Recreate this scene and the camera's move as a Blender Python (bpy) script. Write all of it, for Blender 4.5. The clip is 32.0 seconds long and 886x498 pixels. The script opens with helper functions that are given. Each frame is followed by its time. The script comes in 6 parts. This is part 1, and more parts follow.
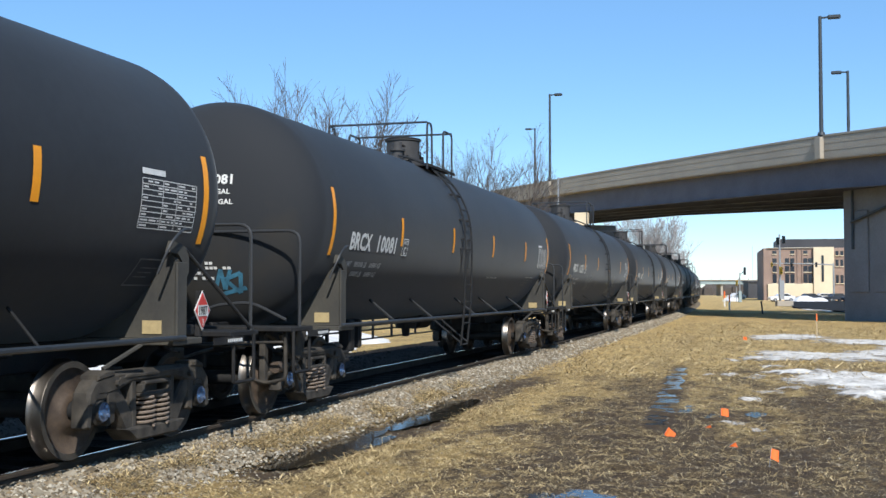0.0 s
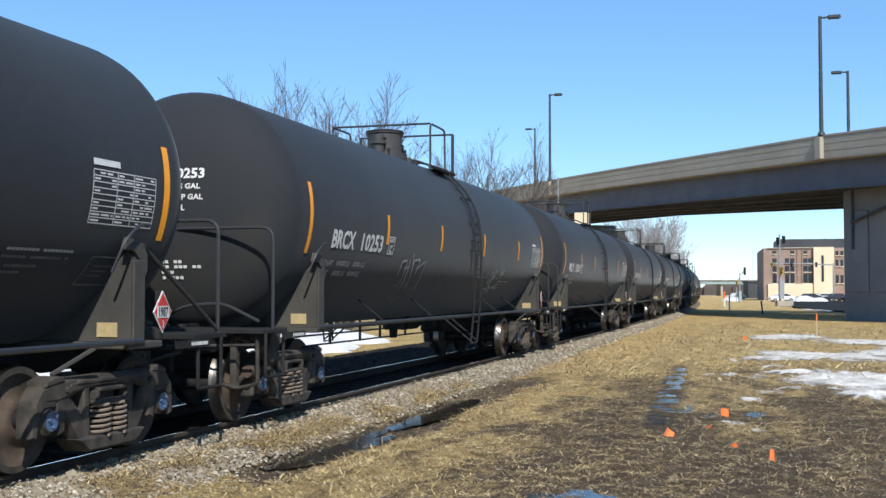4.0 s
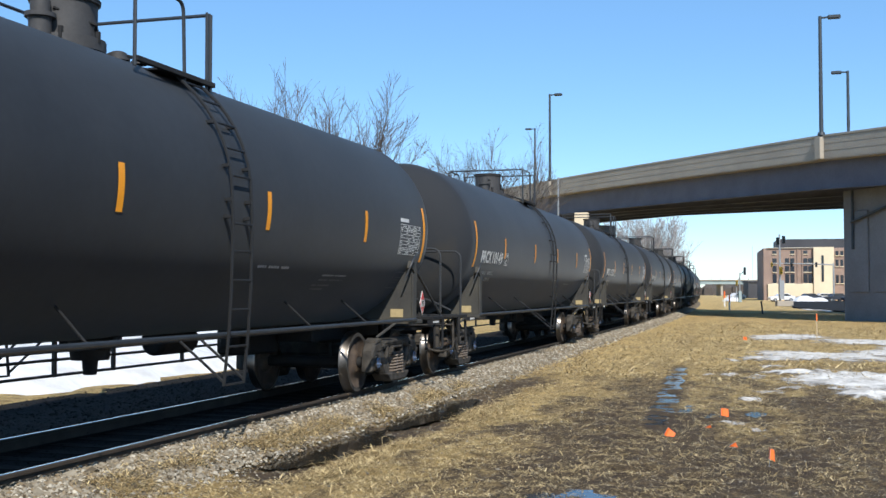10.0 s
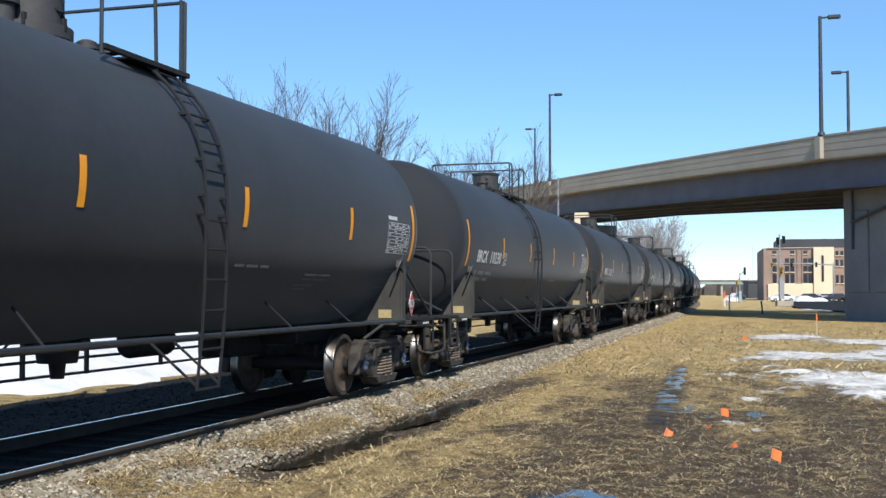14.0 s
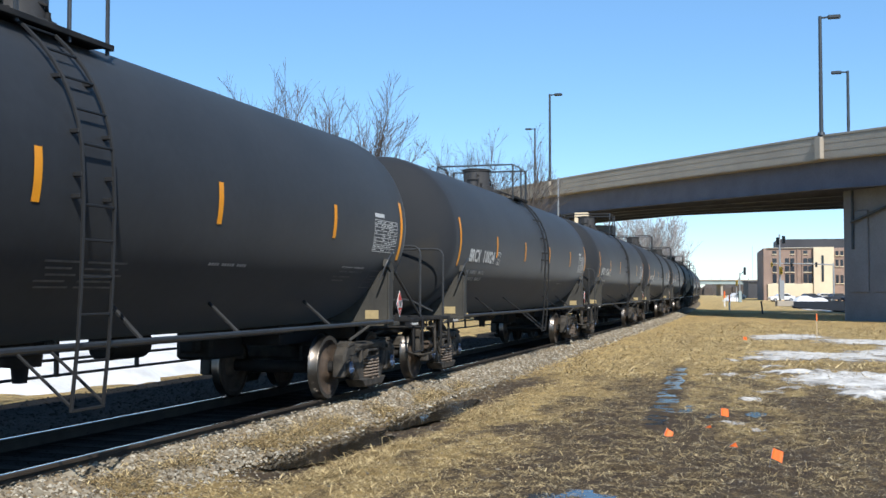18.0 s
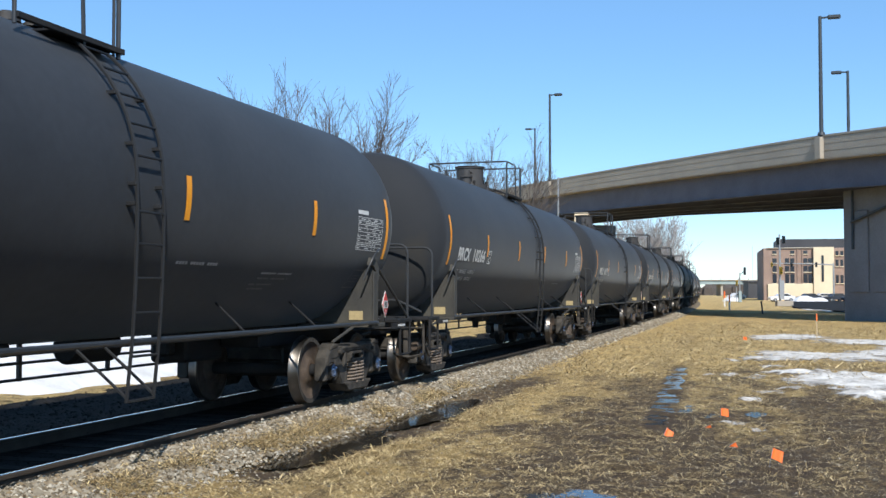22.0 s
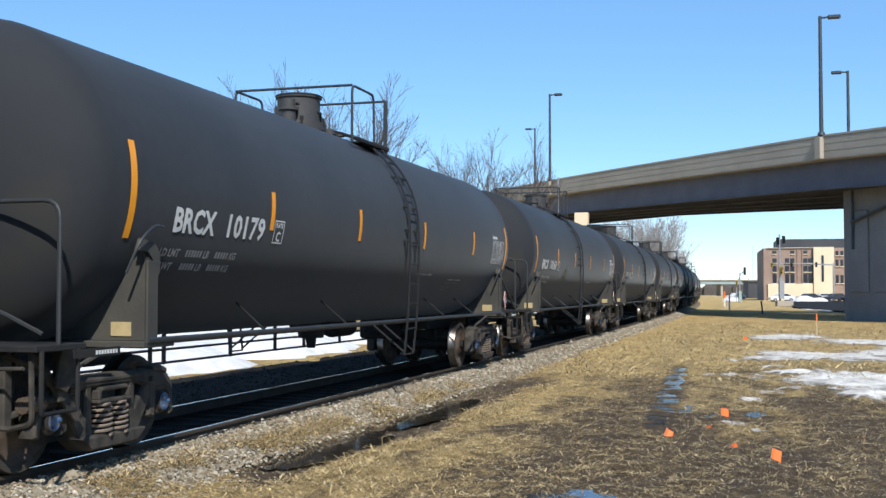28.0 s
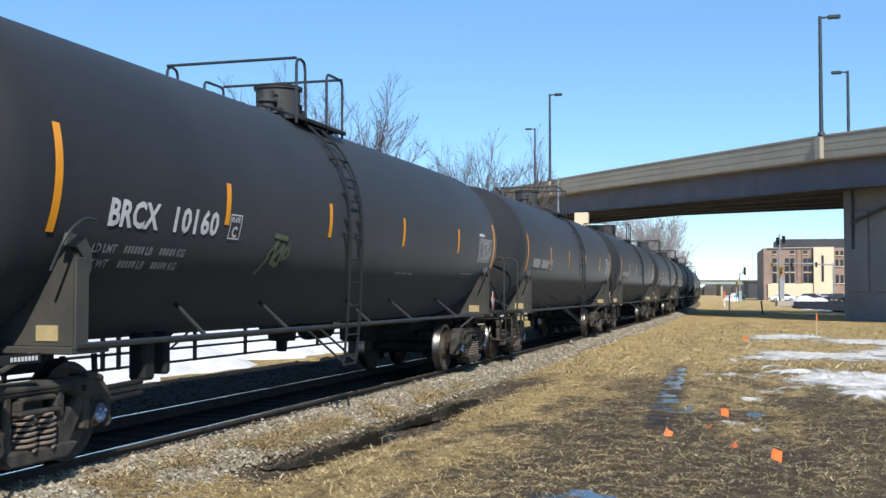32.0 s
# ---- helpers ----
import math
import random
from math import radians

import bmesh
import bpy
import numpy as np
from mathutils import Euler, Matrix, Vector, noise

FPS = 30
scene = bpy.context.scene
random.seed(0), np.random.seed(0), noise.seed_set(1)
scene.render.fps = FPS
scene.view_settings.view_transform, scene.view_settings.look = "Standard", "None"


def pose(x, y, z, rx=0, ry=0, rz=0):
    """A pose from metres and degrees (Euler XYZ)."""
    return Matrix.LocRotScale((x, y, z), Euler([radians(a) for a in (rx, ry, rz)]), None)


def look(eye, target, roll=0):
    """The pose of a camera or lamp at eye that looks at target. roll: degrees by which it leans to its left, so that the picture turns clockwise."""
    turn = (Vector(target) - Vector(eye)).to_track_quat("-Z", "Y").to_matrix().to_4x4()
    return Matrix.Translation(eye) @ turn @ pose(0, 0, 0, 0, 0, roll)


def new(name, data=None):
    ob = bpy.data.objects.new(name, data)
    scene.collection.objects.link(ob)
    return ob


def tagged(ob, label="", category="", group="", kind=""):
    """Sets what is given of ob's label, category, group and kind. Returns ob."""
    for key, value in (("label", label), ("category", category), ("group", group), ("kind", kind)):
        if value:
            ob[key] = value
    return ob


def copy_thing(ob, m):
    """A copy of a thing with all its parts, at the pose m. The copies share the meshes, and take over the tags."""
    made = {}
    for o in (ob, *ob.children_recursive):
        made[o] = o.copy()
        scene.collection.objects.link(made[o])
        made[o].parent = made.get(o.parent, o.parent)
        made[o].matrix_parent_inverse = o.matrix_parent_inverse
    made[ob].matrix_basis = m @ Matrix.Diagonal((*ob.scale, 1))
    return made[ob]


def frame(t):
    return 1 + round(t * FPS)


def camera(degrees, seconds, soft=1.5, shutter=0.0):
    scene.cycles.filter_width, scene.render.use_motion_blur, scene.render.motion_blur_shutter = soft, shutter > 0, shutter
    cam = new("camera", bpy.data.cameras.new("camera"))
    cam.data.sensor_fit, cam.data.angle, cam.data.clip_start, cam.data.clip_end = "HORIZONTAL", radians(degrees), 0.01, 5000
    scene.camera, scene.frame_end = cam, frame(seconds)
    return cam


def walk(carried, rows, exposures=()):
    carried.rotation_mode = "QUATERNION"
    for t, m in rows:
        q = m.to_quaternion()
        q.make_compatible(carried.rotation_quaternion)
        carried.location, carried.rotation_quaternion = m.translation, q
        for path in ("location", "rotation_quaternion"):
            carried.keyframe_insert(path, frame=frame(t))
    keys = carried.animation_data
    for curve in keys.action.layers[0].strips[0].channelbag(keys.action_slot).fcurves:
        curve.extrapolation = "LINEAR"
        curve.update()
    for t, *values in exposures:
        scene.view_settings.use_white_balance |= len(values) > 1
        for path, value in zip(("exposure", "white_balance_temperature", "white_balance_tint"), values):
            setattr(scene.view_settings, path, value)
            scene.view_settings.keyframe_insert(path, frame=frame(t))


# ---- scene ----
# ---------------------------------------------------------------- camera
K = 0.0004          # curvature of the track, 1/m (bends away to the left)
LAT = 7.0646        # distance of the track's centre line from the camera
EYE = 1.5525        # camera above the rail heads (z = 0)
GROUND = -0.24

cam = camera(43.415, 32.0, soft=1.5)
walk(cam, [(0.0, pose(0, 0, EYE, 92.184, 0, 16.801)), (32.0, pose(0, 0, EYE, 92.184, 0, 16.801))],
     exposures=[(0.0, 0.37), (32.0, 0.37)])

# ---------------------------------------------------------------- light
SUN_EL = radians(39.5)
SUN_DIR = Vector((0.468 * math.cos(SUN_EL), -0.884 * math.cos(SUN_EL), math.sin(SUN_EL)))
world = bpy.data.worlds.new("sky_world")
scene.world = world
world.use_nodes = True
wn = world.node_tree.nodes
sky = wn.new("ShaderNodeTexSky")
sky.sky_type, sky.sun_disc = "NISHITA", False
sky.sun_elevation, sky.sun_rotation = SUN_EL, math.atan2(SUN_DIR.x, SUN_DIR.y)
sky.air_density, sky.dust_density, sky.ozone_density = 0.8, 0.0, 4.2
wn["Background"].inputs[1].default_value = 0.135
deep = wn.new("ShaderNodeHueSaturation")
deep.inputs["Saturation"].default_value = 1.12
haze = wn.new("ShaderNodeMix")
haze.data_type = "RGBA"
haze.inputs["Factor"].default_value = 0.30
haze.inputs["B"].default_value = (1.75, 3.6, 5.6, 1)
world.node_tree.links.new(sky.outputs[0], deep.inputs["Color"])
world.node_tree.links.new(deep.outputs[0], haze.inputs["A"])
world.node_tree.links.new(haze.outputs["Result"], wn["Background"].inputs[0])
sun_data = bpy.data.lights.new("sun", "SUN")
sun_data.energy, sun_data.angle, sun_data.color = 4.4, radians(0.53), (1.0, 0.95, 0.87)
sun = new("sun", sun_data)
sun.matrix_world = look(SUN_DIR * 50, (0, 0, 0))


# ---------------------------------------------------------------- geometry tools
class Geo:
    """Vertices, faces and face materials of one mesh."""

    def __init__(self):
        self.v, self.f, self.m = [], [], []

    def add(self, verts, faces, mat=0):
        n = len(self.v)
        self.v.extend([tuple(p) for p in verts])
        self.f.extend([tuple(i + n for i in f) for f in faces])
        self.m.extend([mat] * len(faces))
        return self

    def box(self, x0, x1, y0, y1, z0, z1, b=0.0, mat=0, m=None):
        c = Vector(((x0 + x1) / 2, (y0 + y1) / 2, (z0 + z1) / 2))
        h = (abs(x1 - x0) / 2, abs(y1 - y0) / 2, abs(z1 - z0) / 2)
        b = min(b, min(h) * 0.9)
        S = [(i, j, k) for i in (-1, 1) for j in (-1, 1) for k in (-1, 1)]
        if b <= 0:
            vs = [c + Vector((s[0] * h[0], s[1] * h[1], s[2] * h[2])) for s in S]
            fs = [(0, 1, 3, 2), (4, 6, 7, 5), (0, 4, 5, 1), (2, 3, 7, 6), (0, 2, 6, 4), (1, 5, 7, 3)]
        else:
            vs, ix = [], {}
            for s in S:
                for a in range(3):
                    ix[s, a] = len(vs)
                    vs.append(c + Vector([s[d] * (h[d] if d == a else h[d] - b) for d in range(3)]))
            fs = []
            for a in range(3):
                p, q = (a + 1) % 3, (a + 2) % 3
                for sg in (-1, 1):
                    ring = []
                    for u, w in ((-1, -1), (1, -1), (1, 1), (-1, 1)):
                        s = [0, 0, 0]
                        s[a], s[p], s[q] = sg, u, w
                        ring.append(ix[tuple(s), a])
                    fs.append(tuple(ring if sg > 0 else ring[::-1]))
                for u in (-1, 1):
                    for w in (-1, 1):
                        lo, hi = [0, 0, 0], [0, 0, 0]
                        lo[a], hi[a] = -1, 1
                        lo[p] = hi[p] = u
                        lo[q] = hi[q] = w
                        lo, hi = tuple(lo), tuple(hi)
                        r = (ix[lo, p], ix[hi, p], ix[hi, q], ix[lo, q])
                        fs.append(r if u * w > 0 else r[::-1])
            for s in S:
                r = (ix[s, 0], ix[s, 1], ix[s, 2])
                fs.append(r if s[0] * s[1] * s[2] > 0 else r[::-1])
        if m is not None:
            vs = [m @ v for v in vs]
        return self.add(vs, fs, mat)

    def cyl(self, p0, p1, r0, r1=None, n=16, caps=True, mat=0):
        return self.tube([p0, p1], [r0, r0 if r1 is None else r1], n, caps, mat)

    def tube(self, pts, r, n=8, caps=True, mat=0):
        pts = [Vector(p) for p in pts]
        rs = r if isinstance(r, (list, tuple)) else [r] * len(pts)
        base = len(self.v)
        d0 = (pts[1] - pts[0]).normalized()
        side = d0.orthogonal().normalized()
        if abs(d0.z) < 0.9:
            side = d0.cross(Vector((0, 0, 1))).normalized()
        for i, p in enumerate(pts):
            a = pts[max(i - 1, 0)]
            c = pts[min(i + 1, len(pts) - 1)]
            d = (c - a).normalized()
            side = (side - d * side.dot(d)).normalized()
            up = d.cross(side)
            for k in range(n):
                w = 2 * math.pi * (k + 0.5) / n
                self.v.append(tuple(p + (side * math.cos(w) + up * math.sin(w)) * rs[i]))
        for i in range(len(pts) - 1):
            for k in range(n):
                a, b = base + i * n + k, base + i * n + (k + 1) % n
                self.f.append((a, b, b + n, a + n))
                self.m.append(mat)
        if caps:
            self.f.append(tuple(range(base + n - 1, base - 1, -1)))
            self.f.append(tuple(base + (len(pts) - 1) * n + k for k in range(n)))
            self.m += [mat, mat]
        return self

    def revolve(self, prof, origin, axis, n=32, mat=0):
        """prof: pairs (distance along axis, radius). Radius 0 closes the end."""
        o, ax = Vector(origin), Vector(axis).normalized()
        s = ax.orthogonal().normalized()
        if abs(ax.z) < 0.9:
            s = ax.cross(Vector((0, 0, 1))).normalized()
        u = ax.cross(s)
        base, rows = len(self.v), []
        for a, r in prof:
            if r <= 1e-6:
                rows.append([len(self.v)])
                self.v.append(tuple(o + ax * a))
            else:
                rows.append(list(range(len(self.v), len(self.v) + n)))
                for k in range(n):
                    w = 2 * math.pi * k / n
                    self.v.append(tuple(o + ax * a + (s * math.cos(w) + u * math.sin(w)) * r))
        for A, B in zip(rows, rows[1:]):
            for k in range(n):
                k2 = (k + 1) % n
                if len(A) == 1 and len(B) == 1:
                    continue
                if len(A) == 1:
                    f = (A[0], B[k2], B[k])
                elif len(B) == 1:
                    f = (A[k], A[k2], B[0])
                else:
                    f = (A[k], A[k2], B[k2], B[k])
                self.f.append(f)
                self.m.append(mat)
        return self

    def prism(self, poly, m, t, mat=0, b=0.0):
        """A plate: the polygon (a, b) lies in m's xy plane and is t thick along m's z; b breaks its edges."""
        n = len(poly)
        if b:
            area = sum(p[0] * q[1] - q[0] * p[1] for p, q in zip(poly, poly[1:] + poly[:1]))
            sg = 1 if area > 0 else -1
            inner = []
            for k in range(n):
                p, q, r = Vector(poly[k - 1]), Vector(poly[k]), Vector(poly[(k + 1) % n])
                d1, d2 = (q - p).normalized(), (r - q).normalized()
                nn = Vector((-d1.y - d2.y, d1.x + d2.x))
                nn = nn.normalized() * sg * b if nn.length > 0.1 else Vector((0, 0))
                inner.append((q.x + nn.x, q.y + nn.y))
            rings = [(inner, -t / 2), (poly, -t / 2 + b), (poly, t / 2 - b), (inner, t / 2)]
        else:
            rings = [(poly, -t / 2), (poly, t / 2)]
        vs = [m @ Vector((x, y, z)) for ring, z in rings for x, y in ring]
        k = (len(rings) - 1) * n
        fs = [tuple(range(n - 1, -1, -1)), tuple(range(k, k + n))]
        for r in range(len(rings) - 1):
            fs += [(r * n + i, r * n + (i + 1) % n, (r + 1) * n + (i + 1) % n, (r + 1) * n + i) for i in range(n)]
        return self.add(vs, fs, mat)

    def mesh(self, name, mats, smooth=35):
        me = bpy.data.meshes.new(name)
        me.from_pydata(self.v, [], self.f)
        for mt in (mats if isinstance(mats, (list, tuple)) else [mats]):
            me.materials.append(mt)
        if any(self.m):
            me.polygons.foreach_set("material_index", self.m)
        if smooth:
            me.polygons.foreach_set("use_smooth", [True] * len(self.f))
            me.set_sharp_from_angle(angle=radians(smooth))
        me.update()
        return me


def part(name, geo, material, parent, label="", at=None, smooth=35):
    me = geo if isinstance(geo, bpy.types.Mesh) else geo.mesh(name, material, smooth)
    ob = new(name, me)
    ob.parent = parent
    if at is not None:
        ob.matrix_basis = at
    return tagged(ob, label)


def thing(name, label, category, group="", at=None):
    ob = new(name)
    ob.empty_display_size = 0.3
    if at is not None:
        ob.matrix_basis = at
    return tagged(ob, label, category, group)


def solid(name, geo, material, label, category="", group="", kind="", at=None, smooth=35):
    ob = new(name, geo.mesh(name, material, smooth))
    if at is not None:
        ob.matrix_basis = at
    return tagged(ob, label, category, group, kind)


LETTERS = {}


def text_shape(body, size, squeeze=1.0, spacing=1.0, shear=0.0):
    """Letters of the built-in font as flat vertices and faces, starting at x = 0 on the base line."""
    key = (body, size, squeeze, spacing, shear)
    if key in LETTERS:
        return LETTERS[key]
    cu = bpy.data.curves.new("letters", "FONT")
    cu.body, cu.size, cu.space_character, cu.shear, cu.resolution_u = body, size, spacing, shear, 2
    cu.offset = size * 0.032
    ob = bpy.data.objects.new("letters", cu)
    scene.collection.objects.link(ob)
    dg = bpy.context.evaluated_depsgraph_get()
    me = ob.evaluated_get(dg).to_mesh()
    vs = [(v.co.x * squeeze, v.co.y) for v in me.vertices]
    fs = [tuple(p.vertices) for p in me.polygons]
    bpy.data.objects.remove(ob)
    bpy.data.curves.remove(cu)
    LETTERS[key] = (vs, fs)
    return vs, fs


NUMBERS = ["", "10081", "10253", "10200", "10149", "10230", "10024", "10266", "10179", "10160"]
# every word is drawn once, while the scene is still empty
for body in NUMBERS[1:]:
    text_shape(body, 0.335, 1.07, 1.06)
    text_shape(body, 0.165, 1.06, 1.02)
for body in ("LD LMT", "LT WT", "LB", "KG"):
    text_shape(body, 0.115, 0.95)
text_shape("BRCX", 0.335, 0.93, 1.03)
text_shape("C", 0.16)
text_shape("PLATE", 0.075, 0.9)
text_shape("BRCX", 0.165, 1.06, 1.02)


def track_x(y):
    return -LAT - K * y * y / 2


def track_pose(s):
    """The pose of a thing that stands on the track s metres along it: y along the rails, x to the right."""
    a = s * K
    return Matrix.Translation((-LAT - (1 - math.cos(a)) / K, math.sin(a) / K, 0)) @ Matrix.Rotation(a, 4, "Z")


# ---------------------------------------------------------------- materials
def mat(name, base, rough=0.6, metal=0.0, var=0.25, scale=3.0, fine=40.0, bump=0.2, spec=0.5, tint=None, rnd=0.0, dist=0.01, streak=None):
    """A surface with two scales of variation in colour and roughness and a fine relief."""
    m = bpy.data.materials.new(name)
    m.use_nodes = True
    nt = m.node_tree
    N, L = nt.nodes, nt.links
    bs = N["Principled BSDF"]
    bs.inputs["Roughness"].default_value, bs.inputs["Metallic"].default_value = rough, metal
    bs.inputs["Specular IOR Level"].default_value = spec
    co = N.new("ShaderNodeTexCoord")
    src = co.outputs["Object"]
    if streak:
        mp = N.new("ShaderNodeMapping")
        mp.inputs["Scale"].default_value = streak
        L.new(src, mp.inputs[0])
        src = mp.outputs[0]
    big, small = N.new("ShaderNodeTexNoise"), N.new("ShaderNodeTexNoise")
    big.inputs["Scale"].default_value, small.inputs["Scale"].default_value = scale, fine
    big.inputs["Detail"].default_value, small.inputs["Detail"].default_value = 5, 4
    L.new(src, big.inputs[0])
    L.new(co.outputs["Object"], small.inputs[0])
    mix = N.new("ShaderNodeMix")
    mix.data_type = "RGBA"
    other = tint or [c * (1 - var) for c in base]
    mix.inputs["A"].default_value, mix.inputs["B"].default_value = (*base, 1), (*other, 1)
    rmp = N.new("ShaderNodeMapRange")
    rmp.inputs[1].default_value, rmp.inputs[2].default_value = 0.35, 0.7
    L.new(big.outputs[0], rmp.inputs[0])
    L.new(rmp.outputs[0], mix.inputs["Factor"])
    hsv = N.new("ShaderNodeHueSaturation")
    mr = N.new("ShaderNodeMapRange")
    mr.inputs[3].default_value, mr.inputs[4].default_value = 1 - var, 1 + var
    L.new(small.outputs[0], mr.inputs[0])
    val = mr.outputs[0]
    if rnd:
        oi = N.new("ShaderNodeObjectInfo")
        r2, mu = N.new("ShaderNodeMapRange"), N.new("ShaderNodeMath")
        r2.inputs[3].default_value, r2.inputs[4].default_value = 1 - rnd, 1 + rnd
        mu.operation = "MULTIPLY"
        L.new(oi.outputs["Random"], r2.inputs[0])
        L.new(r2.outputs[0], mu.inputs[0])
        L.new(val, mu.inputs[1])
        val = mu.outputs[0]
    L.new(val, hsv.inputs["Value"])
    L.new(mix.outputs["Result"], hsv.inputs["Color"])
    L.new(hsv.outputs[0], bs.inputs["Base Color"])
    rr = N.new("ShaderNodeMapRange")
    rr.inputs[3].default_value, rr.inputs[4].default_value = max(0.02, rough - 0.12), min(1, rough + 0.12)
    L.new(big.outputs[0], rr.inputs[0])
    L.new(rr.outputs[0], bs.inputs["Roughness"])
    if bump:
        bp = N.new("ShaderNodeBump")
        bp.inputs["Strength"].default_value, bp.inputs["Distance"].default_value = bump, dist
        L.new(small.outputs[0], bp.inputs["Height"])
        L.new(bp.outputs[0], bs.inputs["Normal"])
    return m


def island_mat(name, colours, rough=0.9, spec=0.3, fine=30.0, bump=0.3):
    """Loose pieces joined in one mesh: each piece takes its own colour."""
    m = bpy.data.materials.new(name)
    m.use_nodes = True
    N, L = m.node_tree.nodes, m.node_tree.links
    bs = N["Principled BSDF"]
    bs.inputs["Roughness"].default_value, bs.inputs["Specular IOR Level"].default_value = rough, spec
    ge, rp = N.new("ShaderNodeNewGeometry"), N.new("ShaderNodeValToRGB")
    el = rp.color_ramp.elements
    el[0].position, el[0].color = 0.0, (*colours[0], 1)
    el[1].position, el[1].color = 1.0, (*colours[-1], 1)
    for i, c in enumerate(colours[1:-1], 1):
        e = el.new(i / (len(colours) - 1))
        e.color = (*c, 1)
    L.new(ge.outputs["Random Per Island"], rp.inputs[0])
    L.new(rp.outputs[0], bs.inputs["Base Color"])
    return m


def tank_mat():
    """Black paint, satin on the shell; road dust dulls the domed heads."""
    m = mat("black_tank_paint", (0.0215, 0.0242, 0.0295), 0.62, var=0.22, scale=0.7, fine=9.0, bump=0.03, tint=(0.0290, 0.0315, 0.0370), spec=0.2, rnd=0.2)
    N, L = m.node_tree.nodes, m.node_tree.links
    bs = N["Principled BSDF"]
    # pale blue sheen at grazing angles stands in for haze on the far cars
    bs.inputs["Sheen Weight"].default_value, bs.inputs["Sheen Roughness"].default_value, bs.inputs["Sheen Tint"].default_value = 0.10, 0.4, (0.8, 0.9, 1.0, 1)
    co, sp, ab, rg = N.new("ShaderNodeTexCoord"), N.new("ShaderNodeSeparateXYZ"), N.new("ShaderNodeMath"), N.new("ShaderNodeMapRange")
    no, ad, mu = N.new("ShaderNodeTexNoise"), N.new("ShaderNodeMath"), N.new("ShaderNodeMath")
    no.inputs["Scale"].default_value, no.inputs["Detail"].default_value = 1.6, 5
    ab.operation, ad.operation, mu.operation = "ABSOLUTE", "ADD", "MULTIPLY"
    mu.inputs[1].default_value = 0.5
    L.new(co.outputs["Object"], sp.inputs[0])
    L.new(co.outputs["Object"], no.inputs[0])
    L.new(sp.outputs["Y"], ab.inputs[0])
    L.new(no.outputs[0], mu.inputs[0])
    L.new(ab.outputs[0], ad.inputs[0])
    L.new(mu.outputs[0], ad.inputs[1])
    rg.inputs[1].default_value, rg.inputs[2].default_value = 7.1, 8.5
    rg.interpolation_type = "SMOOTHSTEP"
    L.new(ad.outputs[0], rg.inputs[0])
    mix = N.new("ShaderNodeMix")
    mix.data_type = "RGBA"
    old = bs.inputs["Base Color"].links[0].from_socket
    L.new(old, mix.inputs["A"])
    dirt, soil = N.new("ShaderNodeTexNoise"), N.new("ShaderNodeValToRGB")
    dirt.inputs["Scale"].default_value, dirt.inputs["Detail"].default_value = 0.9, 6
    soil.color_ramp.elements[0].position, soil.color_ramp.elements[0].color = 0.42, (0.0240, 0.0265, 0.0305, 1)
    soil.color_ramp.elements[1].position, soil.color_ramp.elements[1].color = 0.72, (0.044, 0.039, 0.030, 1)
    low, damp = N.new("ShaderNodeMapRange"), N.new("ShaderNodeMath")
    low.inputs[1].default_value, low.inputs[2].default_value, low.inputs[3].default_value, low.inputs[4].default_value = 1.4, 2.7, 0.12, -0.22
    damp.operation = "ADD"
    L.new(sp.outputs["Z"], low.inputs[0])
    L.new(co.outputs["Object"], dirt.inputs[0])
    L.new(dirt.outputs[0], damp.inputs[0])
    L.new(low.outputs[0], damp.inputs[1])
    L.new(damp.outputs[0], soil.inputs[0])
    L.new(soil.outputs[0], mix.inputs["B"])
    L.new(rg.outputs[0], mix.inputs["Factor"])
    L.new(mix.outputs["Result"], bs.inputs["Base Color"])
    for key, lo, hi in (("Roughness", 0.60, 0.80), ("Specular IOR Level", 0.2, 0.15)):
        q = N.new("ShaderNodeMapRange")
        q.inputs[3].default_value, q.inputs[4].default_value = lo, hi
        L.new(rg.outputs[0], q.inputs[0])
        L.new(q.outputs[0], bs.inputs[key])
    return m


M_TANK = tank_mat()
M_FRAME = mat("dusty_black_frame", (0.013, 0.014, 0.016), 0.75, spec=0.2, var=0.3, scale=2.5, fine=30, tint=(0.03, 0.029, 0.028))
M_GUSSET = mat("dusty_grey_steel", (0.058, 0.055, 0.045), 0.8, var=0.2, scale=2.0, fine=25, tint=(0.032, 0.032, 0.031))
M_TRUCK = mat("rust_brown_cast_steel", (0.056, 0.049, 0.040), 0.85, var=0.4, scale=5, fine=40, tint=(0.013, 0.0125, 0.012), bump=0.4)
M_SPRING = mat("rusty_spring_steel", (0.20, 0.158, 0.125), 0.75, var=0.3, scale=8, fine=50)
M_RUST = mat("wheel_rust", (0.088, 0.064, 0.047), 0.75, var=0.35, scale=6, fine=45, tint=(0.045, 0.033, 0.026))
M_TREAD = mat("polished_tread_steel", (0.15, 0.138, 0.126), 0.36, 1.0, var=0.1, scale=8, fine=60, bump=0.05)
M_BLUE = mat("blue_bearing_cap", (0.035, 0.12, 0.28), 0.6, var=0.5, scale=14, fine=60, tint=(0.10, 0.10, 0.11))
M_PIPE = mat("dark_pipe_paint", (0.026, 0.031, 0.038), 0.5, var=0.2, scale=4, fine=30, bump=0.05)
M_GRAB = mat("grey_handrail_paint", (0.027, 0.029, 0.032), 0.55, var=0.2, scale=5, fine=30, bump=0.05)
M_ORANGE = mat("amber_reflective_tape", (0.85, 0.33, 0.015), 0.4, var=0.08, scale=6, fine=60, bump=0.05)
M_WHITE = mat("white_stencil_paint", (0.62, 0.63, 0.62), 0.6, var=0.15, scale=9, fine=60, bump=0)
